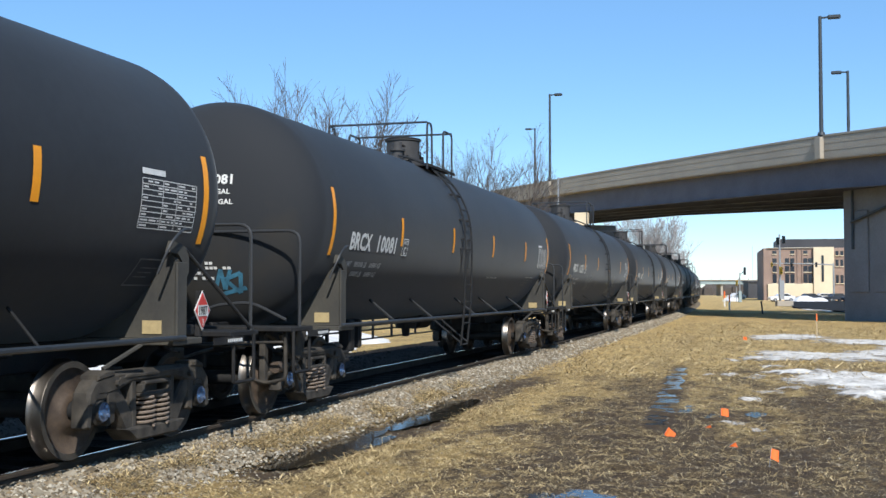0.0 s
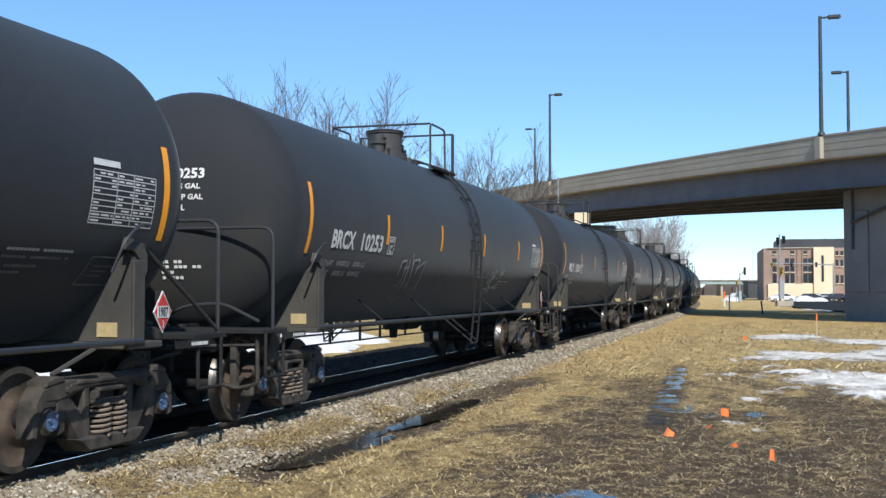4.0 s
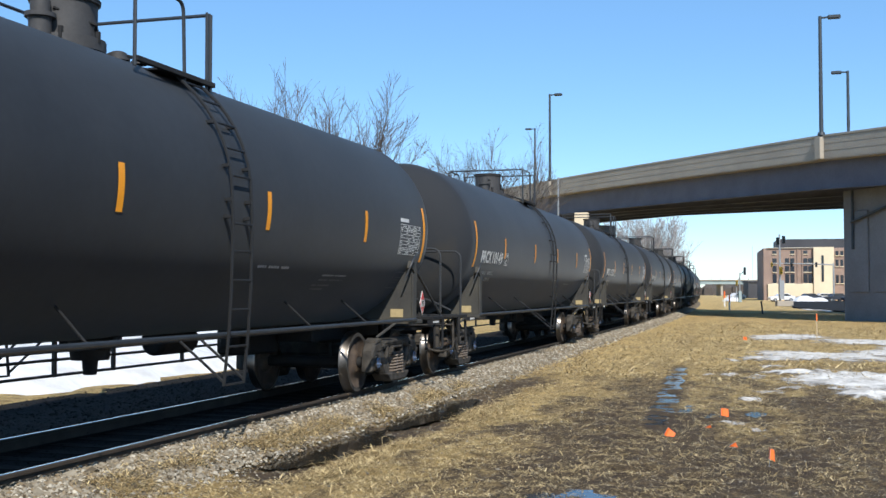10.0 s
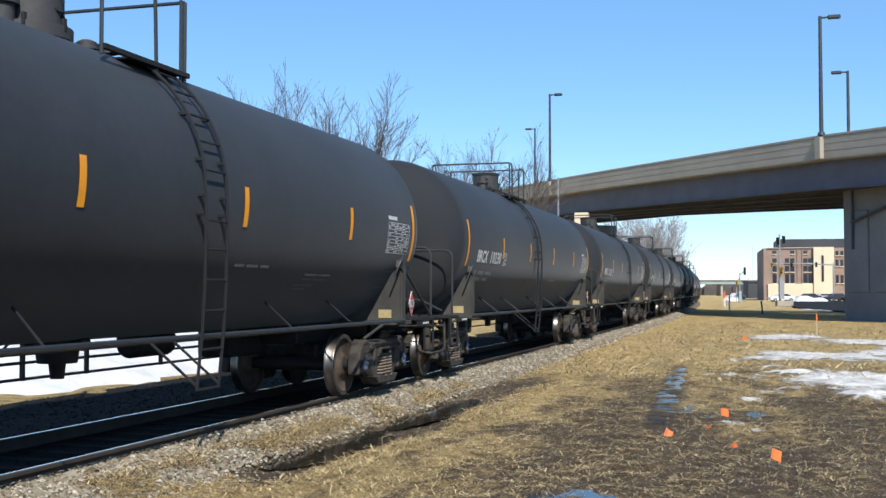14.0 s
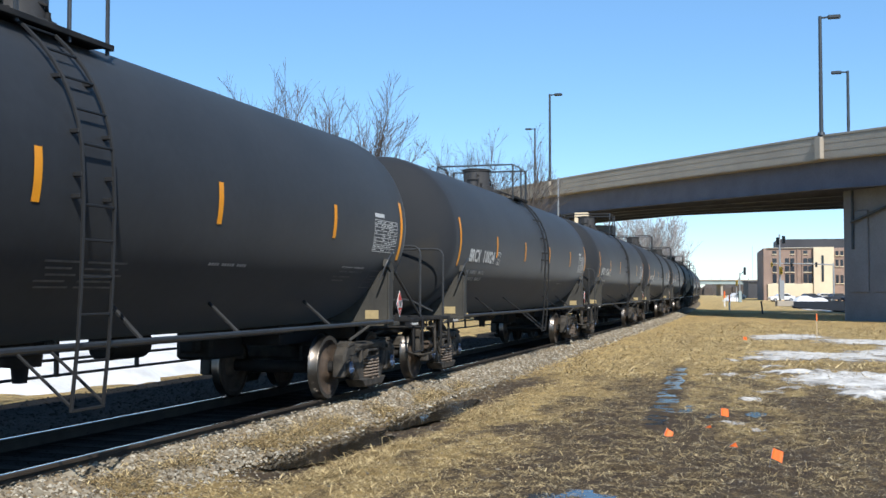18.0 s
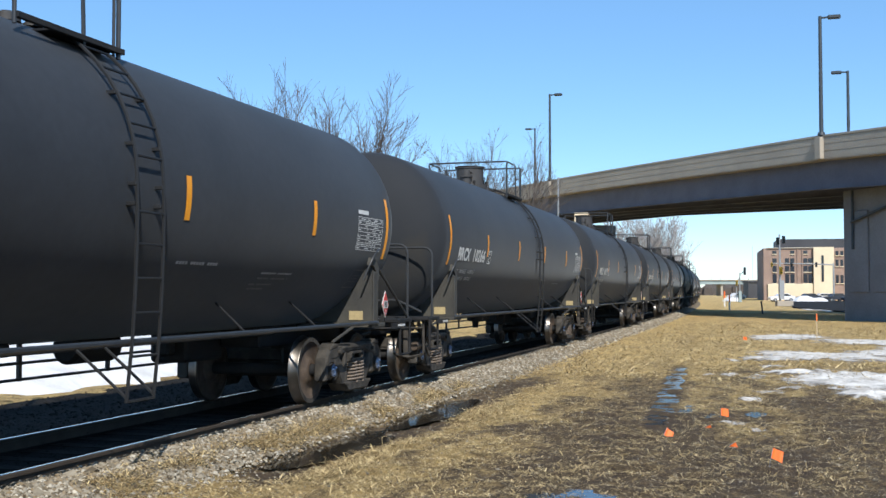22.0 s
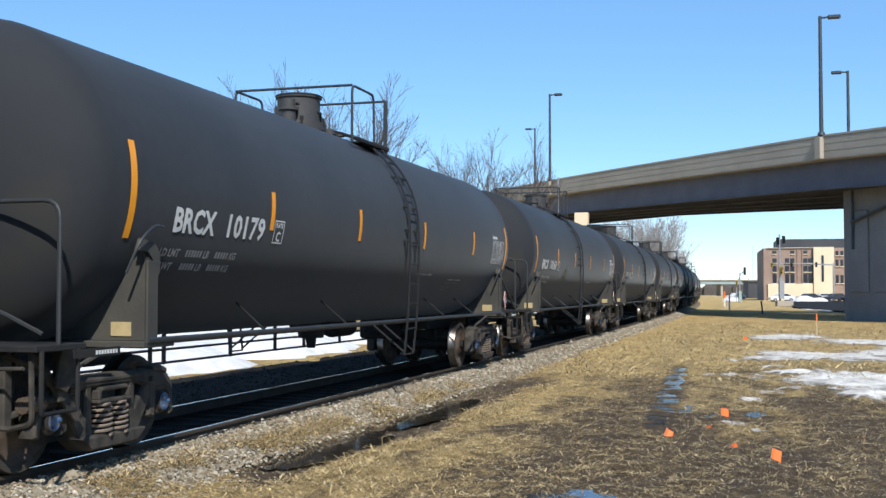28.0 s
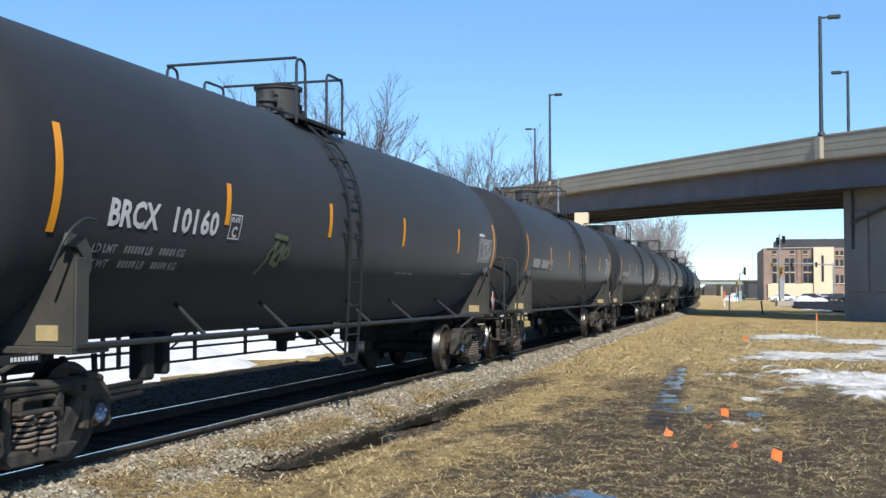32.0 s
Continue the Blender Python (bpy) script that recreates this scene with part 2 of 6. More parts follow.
M_DULL = mat("faded_stencil_paint", (0.30, 0.305, 0.31), 0.65, var=0.3, scale=9, fine=60, bump=0)
M_FAINT = mat("worn_stencil_paint", (0.11, 0.113, 0.118), 0.7, var=0.4, scale=9, fine=60, bump=0)
M_LADDER = mat("worn_ladder_paint", (0.010, 0.011, 0.013), 0.6, var=0.25, scale=5, fine=30, bump=0.05)
M_DOME = mat("grey_black_fitting_paint", (0.045, 0.045, 0.047), 0.7, var=0.25, scale=4, fine=30)
M_PANEL = mat("stencil_panel", (0.03, 0.031, 0.033), 0.5, var=0.2, scale=6, fine=50, bump=0)
M_RED = mat("red_placard", (0.55, 0.045, 0.04), 0.5, var=0.15, scale=10, fine=60, bump=0)
M_CHALK = mat("chalky_spray_paint", (0.34, 0.345, 0.35), 0.8, var=0.5, scale=7, fine=40, bump=0)
M_TEAL = mat("teal_spray_paint", (0.04, 0.16, 0.25), 0.7, var=0.5, scale=7, fine=40, bump=0)
M_GREEN = mat("green_spray_paint", (0.13, 0.16, 0.09), 0.7, var=0.5, scale=7, fine=40, bump=0)
M_TAN = mat("tan_defect_card", (0.42, 0.33, 0.17), 0.7, var=0.2, scale=8, fine=50, bump=0)

# ---------------------------------------------------------------- tank car
TR, TZ = 1.515, 2.557          # tank radius and axis height
XY = Matrix(((0, 0, 1, 0), (1, 0, 0, 0), (0, 1, 0, 0), (0, 0, 0, 1)))   # plate (a, b) -> y, z; thickness along x


def on_tank(y, z, lift=0.004):
    """The place on the camera side of the shell at height z."""
    a = math.asin(max(-1, min(1, (z - TZ) / TR)))
    r = TR + lift
    return (r * math.cos(a), y, TZ + r * math.sin(a))


def decal(shape, y0, z0, lift=0.007, slant=0.0):
    """Flat letters or bars laid on the shell; x runs along the car, y up."""
    vs, fs = shape
    g = Geo()
    R = TR
    a0 = math.asin((z0 - TZ) / R)
    out = []
    for x, y in vs:
        a = a0 + y / R
        out.append(((R + lift) * math.cos(a), y0 + x + slant * y, TZ + (R + lift) * math.sin(a)))
    return g.add(out, fs)


def bars(rects):
    vs, fs = [], []
    for x0, y0, x1, y1 in rects:
        n = len(vs)
        k = max(1, round((y1 - y0) / 0.08))
        for i in range(k + 1):
            y = y0 + (y1 - y0) * i / k
            vs += [(x0, y), (x1, y)]
        fs += [(n + 2 * i, n + 2 * i + 1, n + 2 * i + 3, n + 2 * i + 2) for i in range(k)]
    return vs, fs


def wheel_geo(side):
    g = Geo()
    s = side
    g.revolve([(s * 0.83, 0.395), (s * 0.832, 0.452)], (0, 0, 0), (1, 0, 0), 40, 1)
    g.revolve([(s * 0.832, 0.452), (s * 0.82, 0.457), (s * 0.735, 0.461), (s * 0.715, 0.475), (s * 0.70, 0.484), (s * 0.692, 0.478), (s * 0.69, 0.45)], (0, 0, 0), (1, 0, 0), 40, 0)
    g.revolve([(s * 0.83, 0.395), (s * 0.80, 0.375), (s * 0.765, 0.30), (s * 0.775, 0.20), (s * 0.82, 0.16), (s * 0.84, 0.13), (s * 0.84, 0.09)], (0, 0, 0), (1, 0, 0), 40, 2)
    g.revolve([(s * 0.69, 0.45), (s * 0.69, 0.395), (s * 0.73, 0.37), (s * 0.74, 0.2), (s * 0.68, 0.16), (s * 0.66, 0.09)], (0, 0, 0), (1, 0, 0), 40, 2)
    return g


def chamfer_path(pts, r, k=4):
    """Round the corners of a bent pipe."""
    pts = [Vector(p) for p in pts]
    out = [pts[0]]
    for a, b, c in zip(pts, pts[1:], pts[2:]):
        p, q = b + (a - b).normalized() * r, b + (c - b).normalized() * r
        out += [p.lerp(b, i / k).lerp(b.lerp(q, i / k), i / k) for i in range(k + 1)]
    return out + [pts[-1]]


def helix(g, x, y, z0, z1, r, wire, turns, n=12):
    pts = [(x + r * math.cos(2 * math.pi * i / n), y + r * math.sin(2 * math.pi * i / n), z0 + (z1 - z0) * i / (n * turns)) for i in range(n * turns + 1)]
    return g.tube(pts, wire, 6)


def side_frame_geo(side):
    """Cast side frame of a three-piece truck: humped ends over the bearings, open window for the springs, dipped bottom chord."""
    g = Geo()
    m = Matrix.Translation((side * 1.06, 0, 0)) @ XY
    top = [(-1.10, 0.52), (-1.09, 0.64), (-1.0, 0.74), (-0.84, 0.78), (-0.6, 0.80), (0.6, 0.80), (0.84, 0.78), (1.0, 0.74), (1.09, 0.64), (1.10, 0.52),
           (1.0, 0.50), (0.92, 0.60), (0.76, 0.60), (0.58, 0.63), (0.40, 0.68), (-0.40, 0.68), (-0.58, 0.63), (-0.76, 0.60), (-0.92, 0.60), (-1.0, 0.50)]
    g.prism(top, m, 0.19, b=0.03)
    for s in (-1, 1):
        g.prism([(s * 0.78, 0.66), (s * 0.60, 0.68), (s * 0.30, 0.34), (s * 0.34, 0.16), (s * 0.46, 0.20)][::s], m, 0.16, b=0.025)     # diagonal
        g.prism([(s * 1.10, 0.60), (s * 1.12, 0.33), (s * 1.04, 0.31), (s * 1.00, 0.56)][::s], m, 0.17, b=0.02)                     # outer jaw
        g.prism([(s * 0.66, 0.66), (s * 0.79, 0.62), (s * 0.76, 0.31), (s * 0.66, 0.34)][::s], m, 0.17, b=0.02)                     # inner jaw
        g.prism([(s * 0.40, 0.72), (s * 0.31, 0.72), (s * 0.29, 0.16), (s * 0.38, 0.16)][::s], m, 0.17, b=0.02)                     # column
        g.box(side * 0.97, side * 1.15, s * 0.80, s * 0.98, 0.56, 0.63, 0.015)                                                     # adapter
        g.prism([(s * 0.60, 0.60), (s * 0.74, 0.58), (s * 0.70, 0.34), (s * 0.5, 0.36)][::s], Matrix.Translation((side * 1.0, 0, 0)) @ XY, 0.03)
    g.prism([(-0.52, 0.25), (-0.38, 0.13), (0.38, 0.13), (0.52, 0.25), (0.36, 0.26), (-0.36, 0.26)], m, 0.28, b=0.02)
    g.box(side * 1.15, side * 1.17, -0.62, -0.53, 0.68, 0.75, 0.006)
    for s in (-1, 1):
        # webs beside the bearing and a raised rib round the window
        g.prism([(s * 0.44, 0.30), (s * 0.60, 0.42), (s * 0.50, 0.50), (s * 0.40, 0.52)][::s], m, 0.10, b=0.015)
        g.prism([(s * 0.96, 0.79), (s * 0.84, 0.83), (s * 0.70, 0.82), (s * 0.70, 0.77), (s * 0.96, 0.74)][::s], m, 0.21, b=0.02)
        g.cyl((side * 1.14, s * 0.66, 0.70), (side * 1.19, s * 0.66, 0.70), 0.03, n=8)
    g.prism([(-0.55, 0.735), (-0.50, 0.775), (0.50, 0.775), (0.55, 0.735)], m, 0.215, b=0.015)
    return g


def build_truck_parts():
    meshes = {}
    g = Geo()
    g.box(-1.08, 1.08, -0.19, 0.19, 0.52, 0.72, 0.03)
    g.box(-0.75, 0.75, -0.17, 0.17, 0.42, 0.55, 0.03)
    g.cyl((0, 0, 0.70), (0, 0, 0.82), 0.2, n=20)
    for s in (-1, 1):
        g.box(s * 0.62, s * 0.72, -0.12, 0.12, 0.70, 0.80, 0.01)
        g.box(s * 1.10, s * 1.20, -0.27, 0.27, 0.535, 0.575, 0.012)
        g.box(s * 1.10, s * 1.19, -0.22, 0.22, 0.645, 0.685, 0.012)
        for y in (-0.24, 0.24):
            g.box(s * 1.10, s * 1.19, y - 0.025, y + 0.025, 0.57, 0.66, 0.01)
    meshes["bolster"] = g.mesh("bolster", M_TRUCK)
    for s, n in ((1, "side_frame_a"), (-1, "side_frame_b")):
        meshes[n] = side_frame_geo(s).mesh("side_frame", M_TRUCK)
    meshes["spring"] = helix(Geo(), 0, 0, 0.25, 0.53, 0.100, 0.0145, 6).mesh("spring", M_SPRING)
    g = Geo()
    g.cyl((-0.95, 0, 0), (0.95, 0, 0), 0.085, n=16)
    meshes["axle"] = g.mesh("wheelset", M_FRAME)
    for s, n in ((1, "wheel_a"), (-1, "wheel_b")):
        meshes[n] = wheel_geo(s).mesh("wheel", [M_TREAD, M_TRUCK, M_RUST], 50)
    for s, n in ((1, "cap_a"), (-1, "cap_b")):
        g = Geo().revolve([(0.93, 0.06), (0.94, 0.125), (1.12, 0.125), (1.135, 0.10), (1.17, 0.095), (1.175, 0.0)], (0, 0, 0), (s, 0, 0), 20, 0)
        g.revolve([(1.176, 0.088), (1.178, 0.0)], (0, 0, 0), (s, 0, 0), 20, 1)
        for k in range(3):
            w = k * 2.094
            g.cyl((s * 1.17, 0.055 * math.cos(w), 0.055 * math.sin(w)), (s * 1.2, 0.055 * math.cos(w), 0.055 * math.sin(w)), 0.018, n=6, mat=1)
        meshes[n] = g.mesh("bearing", [M_TRUCK, M_BLUE])
    g = Geo()
    for s in (-1, 1):
        g.tube([(-0.72, s * 0.42, 0.36), (0, s * 0.36, 0.36), (0.72, s * 0.42, 0.36)], 0.045, 8)
        for x in (-0.72, 0.72):
            g.box(x - 0.06, x + 0.06, s * 0.37, s * 0.47, 0.26, 0.52, 0.02)
        g.tube([(0.15, s * 0.36, 0.36), (0.12, s * 0.3, 0.72)], 0.03, 6)
    g.tube([(0.13, -0.33, 0.44), (0.13, 0.33, 0.44)], 0.025, 6)
    meshes["brake"] = g.mesh("brake_rigging", M_TRUCK)
    return meshes


TRUCK = build_truck_parts()


def grille_bars():
    """The big stencil table near the trailing end: ruled lines with filled cells."""
    rng = random.Random(5)
    rects = [(0.0, 0.50, 0.40, 0.555)]
    W, H, rows = 0.98, 0.46, 9
    for i in range(rows + 1):
        y = H * i / rows
        rects.append((0, y - 0.004, W, y + 0.004))
    for x in (0.0, 0.36, 0.62, W):
        rects.append((x - 0.005, 0, x + 0.005, H))
    for i in range(rows):
        y = H * (i + 0.5) / rows
        for a, b in ((0.02, 0.34), (0.38, 0.6), (0.64, 0.95)):
            x = a
            while x < b - 0.03:
                w = rng.choice((0.05, 0.08, 0.12))
                if rng.random() < 0.5:
                    rects.append((x, y - 0.008, min(x + w, b), y + 0.008))
                x += w + 0.025
    return bars(rects)


def build_car(front, back, dome, lad_y, loop):
    """front, back: ends of the walkway's rail; dome, lad_y: places of manway and ladder; loop: length of the side rail's loop."""
    L0, L1 = lad_y - 0.225, lad_y + 0.225
    car = thing("tank_car", "black railway tank car with amber reflective stripes, rolling on the track", "tank car", "cars of the freight train")
    g = Geo()
    head = [(7.53 + 0.76 * math.sin(i * math.pi / 2 / 12), TR * math.cos(i * math.pi / 2 / 12)) for i in range(13)]
    head[-1] = (8.29, 0.0)
    prof = [(-a, r) for a, r in head[::-1]] + [(y, TR) for y in (-4.5, -1.5, 1.5, 4.5)] + head
    g.revolve(prof, (0, 0, TZ), (0, 1, 0), 72)
    shell = part("tank_shell", g, M_TANK, car, "black painted cylindrical tank", smooth=30)
    # bolsters: wing plates between the shell and the sill, over each truck
    for s in (-1, 1):
        for x in (-1, 1):
            g = Geo()
            arc = []
            for i in range(9):
                a = radians(-24 - i * 7.2)
                arc.append((x * TR * math.cos(a) * 0.995, TZ + TR * math.sin(a) * 0.995))
            poly = [(x * 1.47, 1.10), (x * 1.47, 1.86), (x * 1.42, 1.93)] + arc[1:] + [(x * 0.28, 1.10)]
            m = Matrix(((1, 0, 0, 0), (0, 0, -1, s * 6.93), (0, 1, 0, 0), (0, 0, 0, 1)))
            g.prism(poly if x > 0 else poly[::-1], m, 0.14)
            bol = part("bolster_wing", g, M_GUSSET, car, "dusty grey steel bolster wing")
            part("flange", Geo().box(x * 1.472, x * 1.50, s * 6.93 - 0.075, s * 6.93 + 0.11, 1.06, 1.84, 0.008), M_GUSSET, bol)
            # bottom flange extended past the wing to throw shade on the truck
            part("flange", Geo().box(x * 0.30, x * 1.50, s * 6.93 - 0.14, s * 6.93 + 0.42, 1.03, 1.095, 0.01), M_GUSSET, bol)
            g = Geo().prism([(-0.22, 1.93), (-0.16, 2.04), (0.06, 2.00), (0.15, 1.90), (0.15, 1.74), (0.08, 1.66), (0.05, 1.82), (-0.06, 1.92)], Matrix.Translation((x * 1.47, s * 6.93, 0)) @ XY, 0.05)
            part("lifting_lug", g, M_GUSSET, bol)
            g = Geo().tube(chamfer_path([(x * 1.44, s * 6.93 - 0.34, 1.72), (x * 1.56, s * 6.93 - 0.30, 2.02), (x * 1.56, s * 6.93 - 0.06, 2.17), (x * 1.52, s * 6.93 + 0.16, 2.16)], 0.12, 4), 0.014, 6)
            part("grab_bar", g, M_PIPE, bol)
            if x > 0:
                g = Geo().box(1.12, 1.33, s * 6.93 - 0.082, s * 6.93 - 0.071, 1.14, 1.27, 0)
                part("card_holder", g, M_TAN, bol, "tan card holder")
                part("hanger_rod", Geo().tube([(1.30, s * 6.93 - 0.38, 1.05), (1.12, s * 6.93 - 0.74, 0.84)], 0.022, 6), M_GUSSET, bol)
    # draft sills, end platforms, couplers
    for s in (-1, 1):
        g = Geo()
        g.box(-0.30, 0.30, s * 5.6, s * 8.62, 0.78, 1.08, 0.02)
        g.box(-0.36, 0.36, s * 8.55, s * 8.64, 0.62, 1.10, 0.02)
        for x in (-0.2, 0.2):
            g.box(x - 0.04, x + 0.04, s * 5.2, s * 8.2, 1.05, 1.16, 0.01)
        part("draft_sill", g, M_FRAME, car)
        g = Geo()
        y0, y1 = sorted((s * 7.95, s * 8.62))
        g.box(-1.50, 1.50, y0, y1, 1.07, 1.125, 0.008)
        end = part("end_platform", g, M_FRAME, car, "dusty steel end platform with sill steps")
        for x in (-1.5, 1.5):
            g = Geo().tube(chamfer_path([(x, y0 + 0.07, 1.08), (x, y0 + 0.07, 0.58), (x, y1 - 0.12, 0.58), (x, y1 - 0.12, 1.08)], 0.03, 2), 0.02, 6)
            part("sill_step", g, M_FRAME, end)
        ye = 8.5 if s > 0 else -8.28
        for x in (-1.46, 1.46):
            part("grab_rail", Geo().tube(chamfer_path([(x, ye, 1.1), (x, ye, 2.30), (x * 0.1, ye, 2.30), (x * 0.05, ye - s * 0.1, 2.28)], 0.16), 0.02, 8), M_GRAB, end)
        if s > 0:
            for x in (-1, 1):
                part("brace", Geo().tube([(x * 1.40, 7.15, 1.98), (x * 1.46, 8.55, 1.12)], 0.022, 8), M_GRAB, end)
        else:
            # hand brake gear hanging under the leading platform
            g = Geo()
            g.box(1.0, 1.08, -8.45, -8.35, 0.45, 1.1, 0.01)
            g.box(1.2, 1.27, -8.0, -7.9, 0.62, 1.1, 0.01)
            g.tube([(1.04, -8.4, 0.52), (1.22, -7.95, 0.66)], 0.03, 6)
            g.tube([(1.1, -8.5, 1.05), (1.2, -7.6, 0.70)], 0.025, 6)
            g.tube([(0.9, -8.1, 1.05), (1.05, -8.35, 0.5)], 0.022, 6)
            part("brake_lever", g, M_TRUCK, end, "rusty brake lever and rods")
            g = Geo().tube(chamfer_path([(1.38, -8.52, 1.08), (1.38, -8.50, 0.50), (1.10, -8.45, 0.44), (0.82, -8.42, 0.50)], 0.06, 3), 0.024, 6)
            part("hanger", g, M_TRUCK, end, "bent rusty steel hanger")
            g = Geo().prism([(-8.02, 1.08), (-7.72, 1.08), (-7.80, 0.84), (-7.95, 0.70), (-8.10, 0.76)], Matrix.Translation((1.30, 0, 0)) @ XY, 0.03, b=0.006)
            part("bracket", g, M_TRUCK, end)
            g = Geo().prism([(-8.34, 1.02), (-8.24, 1.04), (-7.62, 0.50), (-7.70, 0.42)], Matrix.Translation((1.22, 0, 0)) @ XY, 0.035, b=0.008)
            part("brake_lever", g, M_TRUCK, end)
            g = Geo().revolve([(-0.12, 0), (-0.12, 0.07), (0.12, 0.07), (0.12, 0)], (1.15, -8.20, 0.62), (0, 1, 0), 12)
            g.tube([(1.15, -8.1, 0.62), (1.05, -7.4, 0.60)], 0.02, 6)
            part("slack_adjuster", g, M_RUST, end, "rust-brown slack adjuster")
            g = Geo().revolve([(-0.03, 0.0), (-0.03, 0.05), (0.03, 0.05), (0.03, 0)], (-0.9, -8.66, 1.75), (0, 1, 0), 12)
            ring = [(-0.9 + 0.26 * math.cos(i * 0.2618), -8.68, 1.75 + 0.26 * math.sin(i * 0.2618)) for i in range(25)]
            g.tube(ring, 0.016, 6, False)
            for i in range(4):
                a = i * math.pi / 4
                g.tube([(-0.9 + 0.26 * math.cos(a), -8.68, 1.75 + 0.26 * math.sin(a)), (-0.9 - 0.26 * math.cos(a), -8.68, 1.75 - 0.26 * math.sin(a))], 0.010, 5)
            g.box(-0.98, -0.82, -8.64, -8.5, 1.1, 1.85, 0.02)
            part("hose", Geo().tube(chamfer_path([(1.25, -8.2, 1.2), (0.8, -8.25, 1.42), (0.3, -8.3, 1.38), (0.0, -8.3, 1.2)], 0.15), 0.02, 6), M_GRAB, end)
            part("hand_brake", g, M_FRAME, end)
        g = Geo().box(1.525, 1.535, s * 7.85 - 0.32, s * 7.85 + 0.35, 1.00, 1.075, 0, 0)
        for i in range(8):
            g.box(1.536, 1.538, s * 7.85 - 0.02 + 0.042 * i, s * 7.85 + 0.008 + 0.042 * i, 1.02, 1.055, 0, 1)
        part("stencil_plate", g, [M_FRAME, M_WHITE], end, "black plate with small white stencils")
        g = Geo()
        g.box(-0.09, 0.09, s * 8.6, s * 8.95, 0.74, 0.96, 0.03)
        g.box(-0.17, 0.06, s * 8.86, s * 9.10, 0.70, 1.0, 0.05)
        g.box(0.06, 0.17, s * 8.94, s * 9.04, 0.74, 0.96, 0.03)
        g.tube([(0.5, s * 8.66, 0.86), (0.3, s * 8.75, 0.80), (0.12, s * 8.9, 0.72)], 0.02, 6)
        g.tube([(1.42, s * 8.66, 0.95), (0.3, s * 8.66, 0.92)], 0.016, 6)
        part("coupler", g, M_TRUCK, car)
        hp = [(-0.35, s * 8.6, 0.8), (-0.40, s * 8.8, 0.55), (-0.35, s * 8.95, 0.42), (-0.3, s * 9.05, 0.46)]
        part("brake_hose", Geo().tube(chamfer_path(hp, 0.12), 0.024, 8), M_PIPE, car)
    # side rails with slanted stays
    for x in (-1, 1):
        g = Geo().tube([(x * 1.50, -7.0, 1.10), (x * 1.50, 7.0, 1.10)], 0.028, 8)
        rail = part("side_rail", g, M_PIPE, car)
        for y in ((-4.50, -1.95, 2.8, 4.77) if dome < 0 else (-4.79, -2.78, 0.07, 1.98, 4.57)):
            part("stay", Geo().tube([(x * 1.02, y + 0.22, 1.42), (x * 1.5, y, 1.10)], 0.015 if dome < 0 else 0.024, 6), M_LADDER if dome < 0 else M_GRAB, rail)
    # running gear
    for s in (-1, 1):
        tr = part("truck", TRUCK["bolster"], None, car, "rust-brown cast steel truck", at=pose(0, s * 7.03, 0))
        for n, k in (("side_frame_a", "side_frame"), ("side_frame_b", "side_frame"), ("brake", "brake_rigging")):
            part(k, TRUCK[n], None, tr)
        for x, y in ((1.12, -0.125), (1.12, 0.125), (-1.12, -0.125), (-1.12, 0.125)):
            part("spring", TRUCK["spring"], None, tr, at=pose(x, y, 0))
        for d in (-0.889, 0.889):
            ws = part("wheelset", TRUCK["axle"], None, car, "railway wheelset with bright worn treads", at=pose(0, s * 7.03 + d, 0.457))
            for n, k in (("wheel_a", "wheel"), ("wheel_b", "wheel"), ("cap_a", "bearing"), ("cap_b", "bearing")):
                part(k, TRUCK[n], None, ws)
    # brake gear and pipes below the tank
    g = Geo()
    for z in (0.58, 0.76):
        g.tube([(-0.95, -5.6, z), (-0.95, 5.6, z)], 0.018, 6)
    for y in (-5.2, -4.75, -2.9, -2.55, -0.6, 1.0, 2.2, 3.9):
        g.box(-0.97, -0.93, y - 0.025, y + 0.025, 0.56, 1.14)
    g.tube([(0.35, -5.9, 0.98), (0.35, 5.9, 0.98)], 0.025, 6)
    pipes = part("pipe_run", g, M_PIPE, car)
    g = Geo()
    g.revolve([(-0.45, 0), (-0.45, 0.15), (-0.4, 0.19), (0.4, 0.19), (0.45, 0.15), (0.45, 0)], (-0.55, 2.9, 0.92), (0, 1, 0), 20)
    g.box(-0.6, -0.5, 2.5, 2.6, 0.9, 1.2)
    g.box(-0.6, -0.5, 3.2, 3.3, 0.9, 1.2)
    part("air_reservoir", g, M_FRAME, car)
    g = Geo()
    g.cyl((0, 0.3, 1.1), (0, 0.3, 0.82), 0.24, 0.20, 16)
    g.cyl((0, 0.3, 0.84), (0, 0.3, 0.66), 0.09, 0.07, 12)
    g.box(-0.35, 0.35, 0.22, 0.38, 0.95, 1.08, 0.02)
    part("outlet_valve", g, M_FRAME, car)
    g = Geo().box(-0.85, -0.3, 4.7, 5.7, 0.62, 1.12, 0.04)
    g.box(-0.7, -0.45, 4.5, 4.7, 0.72, 0.95, 0.03)
    part("control_valve", g, M_FRAME, car)
    g = Geo()
    g.revolve([(-0.25, 0), (-0.25, 0.16), (0.22, 0.16), (0.25, 0.12), (0.25, 0)], (0.4, -8.0 + 15.75, 1.31), (1, 0, 0), 20)
    g.box(0.1, 1.1, 7.62, 7.92, 1.08, 1.2, 0.02)
    g.tube([(1.0, 7.8, 1.2), (0.9, 8.0, 1.35), (0.5, 8.2, 1.32)], 0.02, 6)
    part("brake_cylinder", g, M_FRAME, car)
